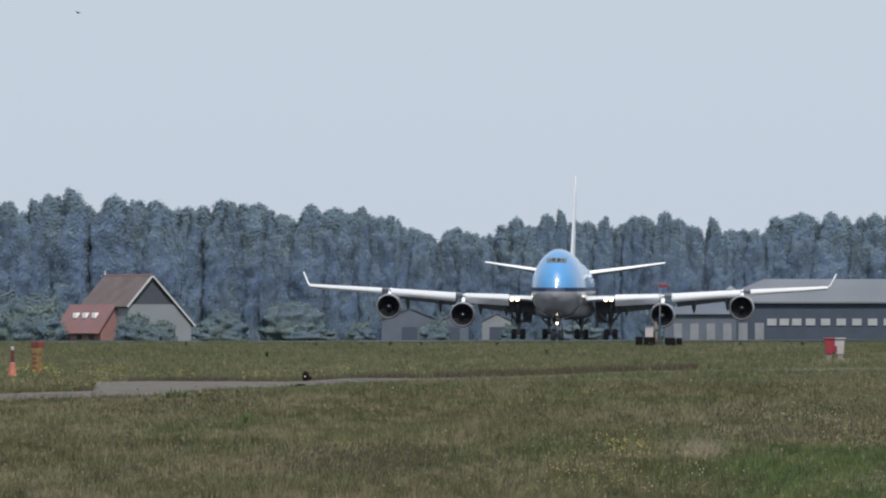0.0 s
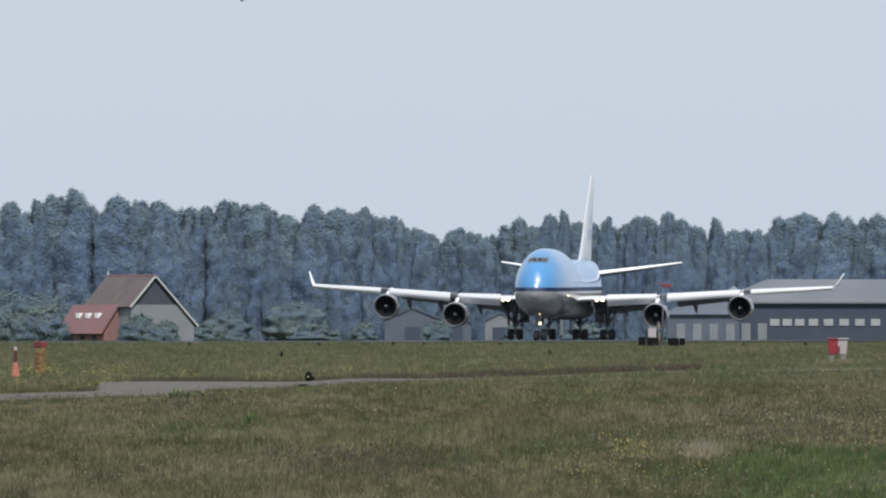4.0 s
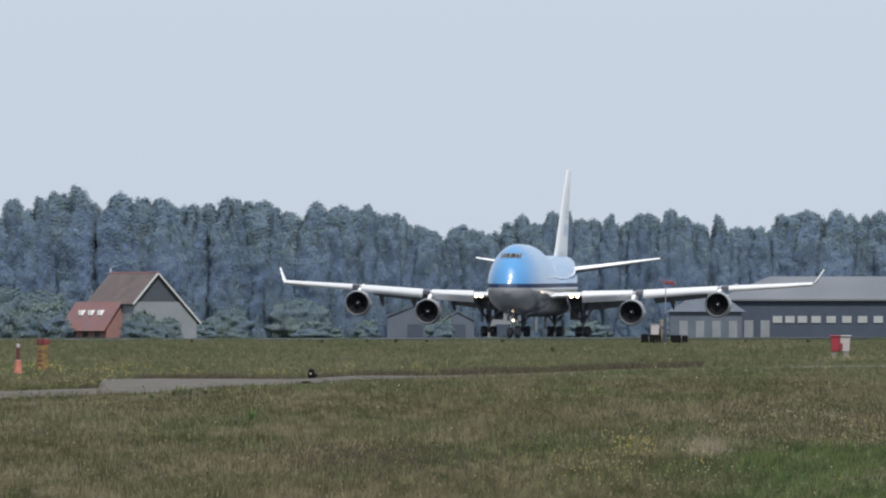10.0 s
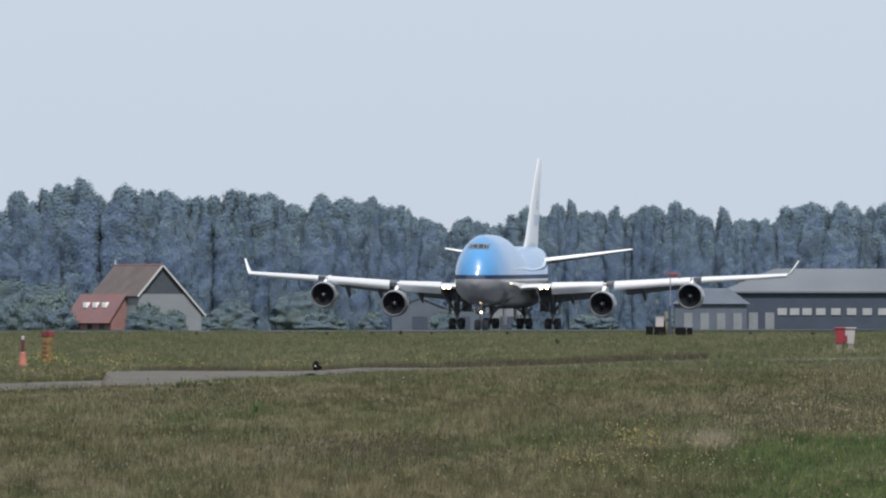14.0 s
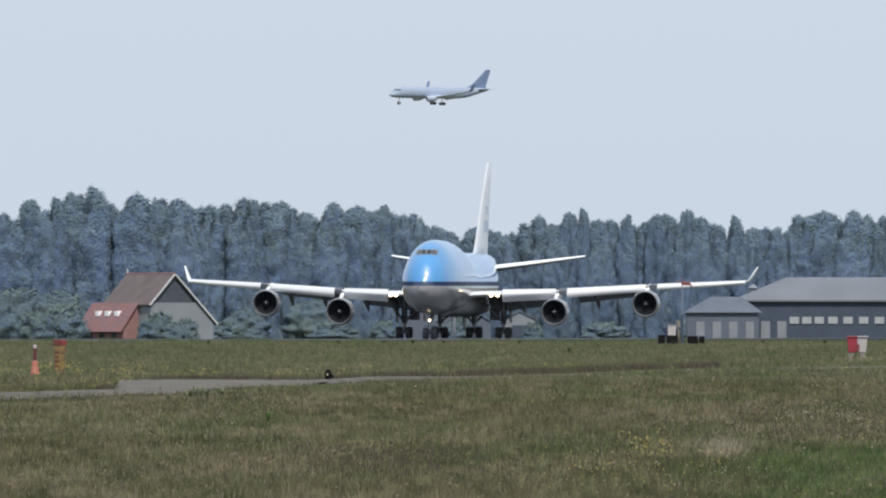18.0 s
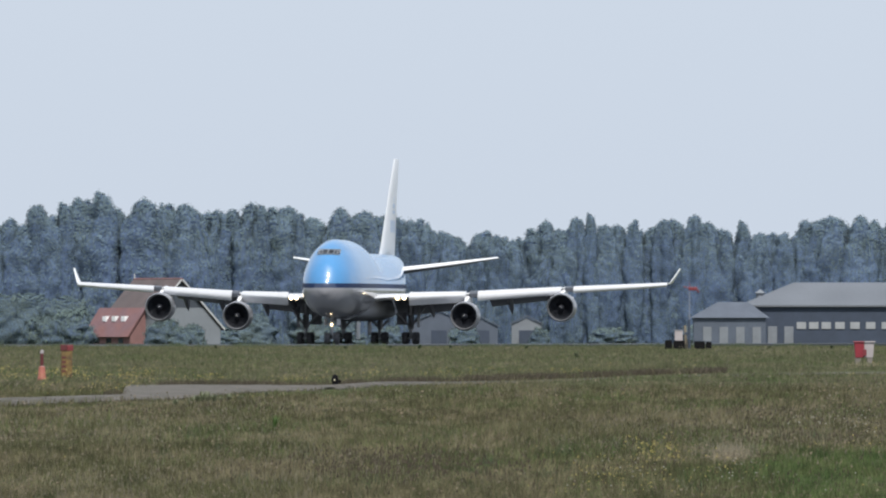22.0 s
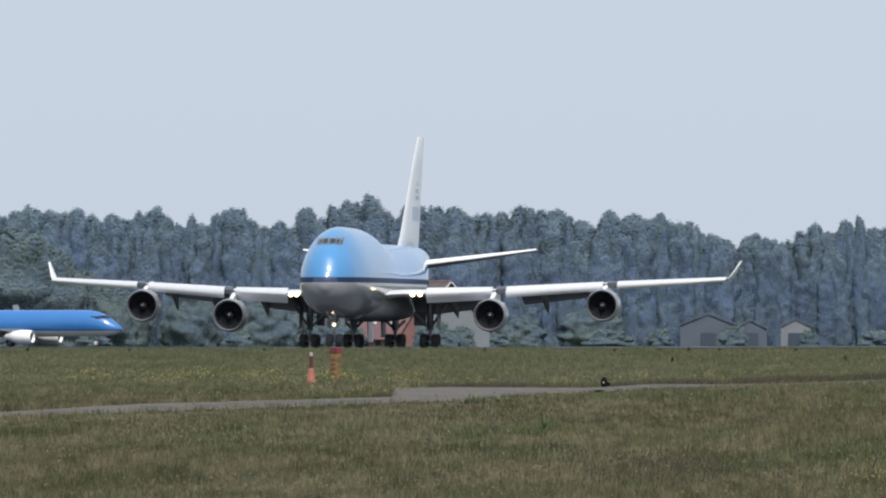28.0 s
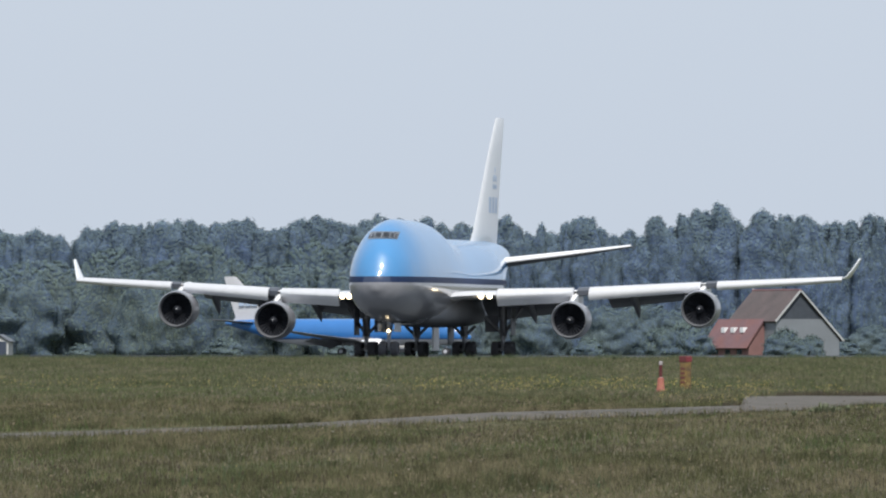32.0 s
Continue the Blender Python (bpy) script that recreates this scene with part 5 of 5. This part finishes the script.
SEED = mat("seed_heads", (0.135, 0.115, 0.085), 0.85, spread=0.15, scale=2, island=0.65, second=(0.22, 0.172, 0.118), second_scale=0.25, through_light=0.4)
RUSH = mat("rush_leaves", (0.052, 0.082, 0.034), 0.7, spread=0.2, scale=3, island=0.3, through_light=0.3)
SORREL = mat("sorrel_heads", (0.046, 0.036, 0.024), 0.9, spread=0.2, scale=2, island=0.35)
BENT = mat("pale_bent_grass", (0.34, 0.285, 0.19), 0.85, spread=0.15, scale=2, island=0.3, through_light=0.4)
# dark blade colour that stands for the shadow under the far verge
VERGE_SHADOW = mat("withered_grass", (0.060, 0.050, 0.034), 0.9, spread=0.25, scale=2, island=0.35)
PETAL = mat("yellow_petals", (0.40, 0.33, 0.09), 0.6, spread=0.1, scale=5, island=0.2)
PALE_PETAL = mat("white_petals", (0.40, 0.38, 0.33), 0.6, spread=0.1, scale=5, island=0.2)
gz = np.vectorize(ground_z)


def before_road(x, y):
    """How far a place lies on the near side of the road, in metres; below zero past its near edge."""
    return np.interp(x, NEAR_X, NEAR_Y) - y


def past_road(x, y):
    return y - np.interp(x, FAR_X, FAR_Y)


def off_road(x, y):
    return np.maximum(before_road(x, y), past_road(x, y))


def cleared(x, y):
    """Short grass before the light fitting and where the crow feeds."""
    px, py = (541 - 784) / 22000 * 366, 366
    fitting = (np.abs(x - px * y / py) < 0.35) & (y > py - 45) & (y < py + 1)
    u = x / y * 22000 + 784
    return fitting | ((u > 455) & (u < 525) & (y > 485) & (y < 545))


def swell(x, y, s, seed):
    """Soft drifts between 0 and 1."""
    r = np.random.default_rng(seed)
    v = np.zeros_like(x)
    for k in range(7):
        a, f = r.uniform(0, math.pi), s * r.uniform(0.5, 2.2)
        v += np.sin((x * math.cos(a) + 0.14 * y * math.sin(a)) * f + r.uniform(0, 6.28)) / (1 + 0.4 * k)
    return 0.5 + 0.5 * np.tanh(v * 0.6)


def tri_mesh(name, v, material):
    """One triangle each from an array of shape (n, 3, 3)."""
    n = len(v)
    me = bpy.data.meshes.new(name)
    me.vertices.add(n * 3)
    me.vertices.foreach_set("co", v.reshape(-1).astype(np.float32))
    me.loops.add(n * 3)
    me.loops.foreach_set("vertex_index", np.arange(n * 3, dtype=np.int32))
    me.polygons.add(n)
    me.polygons.foreach_set("loop_start", np.arange(0, n * 3, 3, dtype=np.int32))
    me.update(calc_edges=True)
    me.materials.append(material)
    return me


def scatter(n, d0, d1, rng, u0=-1230, u1=1660):
    d = d0 * (d1 / d0) ** rng.random(n)
    u = u0 + (u1 - u0) * rng.random(n)
    return (u - 784) / 22000 * d, d


def blades(x, y, h, w, rng, lean=0.35):
    n = len(x)
    z = gz(y)
    a = rng.uniform(0, math.pi, n)
    dx, dy = np.cos(a) * w, np.sin(a) * w
    lx, ly = rng.normal(0, lean, n) * h, rng.normal(0, lean, n) * h
    v = np.empty((n, 3, 3))
    v[:, 0] = np.stack([x - dx, y - dy, z - 0.04], 1)
    v[:, 1] = np.stack([x + dx, y + dy, z - 0.04], 1)
    v[:, 2] = np.stack([x + lx, y + ly, z + h], 1)
    return v


def meadow():
    rng = np.random.default_rng(3)
    x, y = scatter(1050000, 138, 900, rng)
    keep = off_road(x, y) > rng.uniform(-1.0, 1.0, len(x))
    x, y = x[keep], y[keep]
    lush = 0.7 * swell(x, y, 0.8, 5) + rng.normal(0, 0.30, len(x)) + 0.68 * np.clip((x / y - 0.0240 + 0.008 * swell(x, y, 2.0, 77)) / 0.006, 0, 1) * np.clip((235 - y) / 35, 0, 1)
    lush += 0.32 * np.clip((x / y - 0.003) / 0.006, 0, 1) * np.clip((192 - y) / 14, 0, 1)
    tall = swell(x, y, 1.6, 9)
    tuft = swell(x, y, 3.6, 91) * swell(x, y, 1.3, 92)
    h = 0.055 + 0.07 * tall * rng.random(len(x)) + 0.04 * rng.random(len(x)) + 0.26 * tuft * rng.random(len(x)) ** 0.7
    front = before_road(x, y)
    h *= np.where((front > 0) & (x < -3.0) & (x > -15.0), np.clip(0.30 + front / 55, 0.30, 1), np.where(y > 640, 0.55 + 0.5 * swell(x, y, 1.3, 41) ** 2, 1.0))
    h = np.where((front > -0.5) & (front < 3.5) & (x < 1.0), rng.uniform(0.09, 0.15, len(x)) * np.where(x < -9, 1.45, 1.0), h)
    back = past_road(x, y)
    h *= np.where((back > -0.5) & (back < 9) & (x < 12), 1.0 + 1.0 * swell(x, y, 3.0, 51), 1.0)
    h = np.where(cleared(x, y), np.minimum(h, 0.075), h)
    w = 0.0052 * (y / 150) ** 0.85 * (0.6 + 0.8 * rng.random(len(x)))
    v = blades(x, y, h, w, rng)
    sel = lush > 0.78
    far = (y + rng.normal(0, 12, len(y)) > 372) & ~sel
    near = ~sel & ~far
    for nm, s, m, lab in (("field_grass", far, FIELD_GRASS, "olive green field grass along the runway"), ("meadow_grass", near, GRASS, "rough dry meadow grass, brown and olive"), ("lush_grass", sel, GREEN_GRASS, "patches of fresh green grass")):
        ob = new(nm, tri_mesh(nm, v[s], m))
        tagged(ob, lab, "grass", kind="stuff")
    ex = np.concatenate([rng.uniform(-20, -9.6, 14000), rng.uniform(-9.6, 8, 2500)])
    ey = np.interp(ex, FAR_X, FAR_Y) + rng.gamma(1.5, 1.2, len(ex)) - 0.3
    edge = blades(ex, ey, rng.uniform(0.10, 0.30, len(ex)) * (0.5 + 0.7 * swell(ex, ey, 4.0, 61)), 0.009 * rng.uniform(0.6, 1.4, len(ex)), rng)
    tagged(new("verge_grass", tri_mesh("verge_grass", edge, GRASS)), "long rough grass hanging over the road's edge", "grass", kind="stuff")
    x, y = scatter(60000, 140, 720, rng)
    dry = swell(x, y, 0.35, 21)
    keep = ((past_road(x, y) > 0.6) | (before_road(x, y) > 40)) & (y < 650) & ~cleared(x, y) & (dry * (0.4 + 0.9 * swell(x, y, 1.7, 23)) > rng.uniform(0.2, 1.0, len(x)))
    x, y = x[keep], y[keep]
    cx, cy = rng.normal(1238, 26, 420), rng.normal(205, 4, 420)
    x, y = np.concatenate([x, (cx - 784) / 22000 * cy]), np.concatenate([y, cy])
    n = len(x)
    h = rng.uniform(0.12, 0.30, n) * np.where(rng.random(n) < 0.12, 1.35, 1.0)
    w = 0.0020 * (y / 150) * rng.uniform(0.6, 1.3, n)
    v = blades(x, y, h, w * 0.5, rng, 0.2)
    top = v[:, 2]
    hd = np.empty((n, 3, 3))
    off = np.stack([w * 1.6, w * 0.3, np.zeros(n)], 1)
    hd[:, 0], hd[:, 1], hd[:, 2] = top - off - [0, 0, 0.04], top + off - [0, 0, 0.03], top + [0, 0, 0.03]
    n = 110000
    fx, fy = scatter(n, 140, 420, rng)
    ok = (off_road(fx, fy) > 0.8) & ~cleared(fx, fy) & (swell(fx, fy, 0.9, 71) * (0.5 + swell(fx, fy, 0.12, 72)) > rng.uniform(0.15, 1.1, n))
    fx, fy = fx[ok], fy[ok]
    px, py = rng.normal(1238, 24, 700), rng.normal(206, 5, 700)
    fx, fy = np.concatenate([fx, (px - 784) / 22000 * py]), np.concatenate([fy, py])
    n = len(fx)
    c = np.stack([fx, fy, gz(fy) + rng.uniform(0.08, 0.14, n) + 0.22 * rng.random(n) * swell(fx, fy, 3.6, 91) * swell(fx, fy, 1.3, 92)], 1)
    r3 = (0.0088 * (fy / 150) ** 0.8 * rng.uniform(0.5, 1.5, n))[:, None]
    fleck = np.stack([c + rng.normal(size=(n, 3)) * r3 for k in range(3)], 1)
    # dark brown sorrel heads on stiff stems, in drifts
    sx, sy = scatter(12000, 150, 330, rng)
    ok = (before_road(sx, sy) > 25) & (swell(sx, sy, 1.3, 83) ** 2 * swell(sx, sy, 0.5, 84) > rng.uniform(0.12, 0.9, len(sx)))
    su, sd = rng.normal(660, 110, 620), rng.normal(186, 9, 620)
    tu, td = rng.uniform(1250, 1600, 420), rng.uniform(215, 290, 420)
    sx = np.concatenate([sx[ok], (su - 784) / 22000 * sd, (tu - 784) / 22000 * td])
    sy = np.concatenate([sy[ok], sd, td])
    n = len(sx)
    stem = blades(sx, sy, rng.uniform(0.16, 0.30, n), 0.0022 * (sy / 150), rng, 0.12)
    w = 0.0095 * (sy / 180) * rng.uniform(0.7, 1.4, n)
    side = np.stack([w, 0.2 * w, np.zeros(n)], 1)
    tip = stem[:, 2]
    head = np.stack([tip - side - [0, 0, 0.045], tip + side - [0, 0, 0.04], tip + [0, 0, 0.02]], 1)
    tagged(new("sorrel", tri_mesh("sorrel", np.concatenate([stem, head]), SORREL)), "dark brown sorrel heads standing in the meadow", "plants", kind="stuff")
    # dark green rush clumps in the nearer meadow
    out = []
    for k in range(190):
        cx, cy = scatter(1, 150, 245, rng)
        if swell(cx, cy, 1.0, 88)[0] < 0.35:
            continue
        m = int(rng.integers(10, 30))
        bx, by = cx + rng.normal(0, 0.07, m), cy + rng.normal(0, 0.8, m)
        out.append(blades(bx, by, rng.uniform(0.16, 0.34) * rng.uniform(0.5, 1.1, m), 0.0065 * by / 180 * rng.uniform(0.6, 1.3, m), rng, 0.25))
    tagged(new("rushes", tri_mesh("rushes", np.concatenate(out), RUSH)), "dark green rushes scattered in the meadow", "plants", kind="stuff")
    # sprays of pale bent grass
    out = []
    for u, d, m, hh in ((1252, 207, 150, 0.34), (1228, 205, 120, 0.26), (512, 182, 46, 0.26), (548, 178, 40, 0.24), (470, 186, 30, 0.22), (1130, 232, 30, 0.2), (690, 262, 40, 0.2),
                        (260, 240, 30, 0.2), (905, 300, 40, 0.2), (1465, 485, 90, 0.30), (1500, 480, 80, 0.28), (1540, 490, 60, 0.26), (-420, 190, 60, 0.26), (-820, 176, 70, 0.28), (-140, 210, 50, 0.24)):
        bu, bd = rng.normal(u, 14, m), rng.normal(d, 3, m)
        out.append(blades((bu - 784) / 22000 * bd, bd, hh * rng.uniform(0.5, 1.1, m), 0.0030 * bd / 180 * rng.uniform(0.6, 1.4, m), rng, 0.30))
    tagged(new("bent_grass", tri_mesh("bent_grass", np.concatenate(out), BENT)), "sprays of pale straw-coloured bent grass", "grass", kind="stuff")
    # dark verge beyond the road: the shadow under its grass, put in as dark blades
    n = 26000
    vx = rng.uniform(-9.8, 9, n)
    vy = np.interp(vx, FAR_X, FAR_Y) + rng.gamma(1.4, 1.0, n)
    on = swell(vx, vy, 2.4, 95) > rng.uniform(0.0, 0.65, n)
    vx, vy = vx[on], vy[on]
    tagged(new("withered_grass", tri_mesh("withered_grass", blades(vx, vy, rng.uniform(0.12, 0.30, len(vx)), 0.011 * rng.uniform(0.6, 1.4, len(vx)), rng, 0.4), VERGE_SHADOW)),
           "dark grass painted as the shadow along the road's far side", "grass", kind="stuff")
    # uneven tussocks along the crest before the runway
    cu = rng.uniform(-1230, 1660, 280)
    out = []
    for u in cu:
        m = int(rng.integers(30, 90))
        bu, bd = rng.normal(u, rng.uniform(5, 16), m), rng.uniform(840, 890) + rng.normal(0, 4, m)
        out.append(blades((bu - 784) / 22000 * bd, bd, rng.uniform(0.16, 0.46) * rng.uniform(0.4, 1.0, m), 0.022 * rng.uniform(0.6, 1.4, m), rng, 0.35))
    tagged(new("crest_tussocks", tri_mesh("crest_tussocks", np.concatenate(out), WEED)), "uneven dark olive tussocks along the crest of the field", "grass", kind="stuff")
    tagged(new("seed_heads", tri_mesh("seed_heads", fleck, SEED)), "brown and straw-coloured seed heads over the meadow", "grass", kind="stuff")
    tagged(new("seed_stems", tri_mesh("seed_stems", np.concatenate([v, hd]), STRAW)), "pale dry grass stems with seed heads", "grass", kind="stuff")


def flowers(name, label, material, groups, seed, size):
    rng = np.random.default_rng(seed)
    out = []
    for u0, u1, d0, d1, n in groups:
        x, y = scatter(n, d0, d1, rng, u0, u1)
        keep = ((past_road(x, y) > 0.6) | (before_road(x, y) > 30)) & (swell(x, y, 3.2, seed) > rng.uniform(0.25, 1.0, len(x)))
        x, y = x[keep], y[keep]
        z = gz(y) + rng.uniform(0.14, 0.34, len(x))
        r = size * rng.uniform(0.6, 1.3, len(x)) * (y / 200) ** 0.6
        p = np.stack([x, y, z], 1)
        ax = [np.array(q) for q in ((1, 0, 0), (0, 1, 0), (-1, 0, 0), (0, -1, 0))]
        for i in range(4):
            a, b = ax[i], ax[(i + 1) % 4]
            for zz in (0.6, -0.5):
                t = np.empty((len(x), 3, 3))
                t[:, 0], t[:, 1], t[:, 2] = p + a * r[:, None], p + b * r[:, None], p + np.array([0, 0, zz]) * r[:, None]
                out.append(t)
    ob = new(name, tri_mesh(name, np.concatenate(out), material))
    tagged(ob, label, "flowers", kind="stuff")


meadow()
flowers("yellow_flowers", "small yellow wildflowers in the grass", PETAL,
        ((-1230, 1660, 145, 600, 260), (-420, 260, 385, 435, 1500), (20, 200, 330, 400, 420), (200, 620, 372, 400, 420), (-1230, 100, 385, 450, 1500), (600, 1000, 395, 430, 420), (1000, 1660, 400, 470, 160), (1030, 1150, 192, 224, 150), (1045, 1135, 198, 216, 130), (880, 1330, 158, 200, 480), (1370, 1570, 205, 240, 150)), 31, 0.0135)
flowers("white_flowers", "small white wildflowers in the grass", PALE_PETAL, ((-1230, 1660, 145, 420, 130), (1380, 1560, 300, 360, 60), (950, 1330, 160, 195, 160), (1340, 1560, 235, 270, 160)), 33, 0.013)
# ---------------------------------------------------------------- what moves
JUMBO_WAY = [
    (0, 13.07, 1450.1, 2.6), (1, 12.22, 1447.3, 4.37), (2, 11.46, 1444.6, 5.35), (3, 10.80, 1441.9, 5.99), (4, 10.22, 1439.0, 6.36), (5, 9.69, 1435.7, 6.53),
    (6, 9.17, 1432.1, 6.56), (7, 8.64, 1427.9, 6.53), (8, 8.07, 1423.4, 6.49), (9, 7.41, 1418.6, 6.47), (10, 6.66, 1413.6, 6.46), (11, 5.80, 1408.2, 6.48), (12, 4.81, 1402.1, 6.50),
    (13, 3.68, 1395.1, 6.51), (14, 2.39, 1386.9, 6.49), (15, 0.94, 1377.2, 6.43), (16, -0.70, 1366.1, 6.34), (17, -2.53, 1353.4, 6.24), (18, -4.58, 1338.9, 6.14),
    (19, -6.85, 1322.6, 6.05), (20, -9.35, 1304.5, 5.97), (21, -12.08, 1284.5, 5.90), (22, -15.02, 1262.8, 5.84), (23, -18.16, 1239.3, 5.78), (24, -21.51, 1214.1, 5.74),
    (25, -25.04, 1187.0, 5.73), (26, -28.77, 1158.3, 5.73), (27, -32.68, 1128.0, 5.74), (28, -36.79, 1096.3, 5.75), (29, -41.09, 1063.3, 5.74), (30, -45.57, 1029.1, 5.68),
    (31, -50.25, 993.7, 5.57), (32, -55.11, 957.1, 5.40)]


def motions():
    # the far part of the runway dips away a little: the tail rides up and one wing down
    dip = {t: 1.0 if t <= 14 else max(0.0, (26 - t) / 12) for t in range(33)}
    walk(jumbo, [(t, pose(x, y, 1.90 - 0.09 * dip[t], 0.36 * dip[t], 0.26 * dip[t], -a)) for t, x, y, a in JUMBO_WAY])
    rows = []
    for t in range(0, 33, 2):
        u, v = 1475 - 232.9 * (t - 14.5) - 0.9 * (t - 14.5) * abs(t - 14.5), 123 + 9.9 * (t - 14.5)
        far = 4750 - 28 * (t - 17)
        rows.append((t, pose((u - 784) / 22000 * far, far, 2.2 + (HORIZON - 3.4 - v) / 22000 * far - 4.95, 0, 3, -60)))
    walk(landing_jet, rows)
    walk(far_bird, [(t, pose((135 + 66 * t - 784) / 22000 * 420, 420 + 6 * t, 2.2 + (HORIZON - 25 + 14 * t) / 22000 * 420, 0, 0, -95)) for t in range(0, 33, 4)])
    # the crow on foot
    path = ((0, 473, 528, 0), (3, 488, 532, 0), (6, 507, 536, -0.02), (9, 527, 540, -0.14), (13, 548, 543, -0.24), (18, 610, 536, -0.26), (21, 640, 533, -0.14), (23, 657, 530, -0.04), (28, 662, 522, 0.05), (32, 668, 518, 0.05))
    walk(crow, [(t, Matrix.Translation(spot(u, d) + Vector((0, 0, z))) @ pose(0, 0, 0, 0, 0, 8)) for t, u, d, z in path])
    # wheels and fans turn as the jumbo rolls
    dist, way = [0.0], JUMBO_WAY
    for a, b in zip(way, way[1:]):
        dist.append(dist[-1] + math.hypot(b[1] - a[1], b[2] - a[2]))
    for ob, at, r, axis in SPINNING:
        turn, last, rows = 0.0, 0.0, []
        for k in range(0, 161):
            t = k * 0.2
            s = float(np.interp(t, range(33), dist))
            step = math.degrees((s - last) / r) if axis == "x" else 75.0
            turn += min(step, 78.0)
            last = s
            rows.append((t, pose(*at, turn if axis == "x" else 0, turn if axis == "y" else 0, 0)))
        walk(ob, rows)


motions()
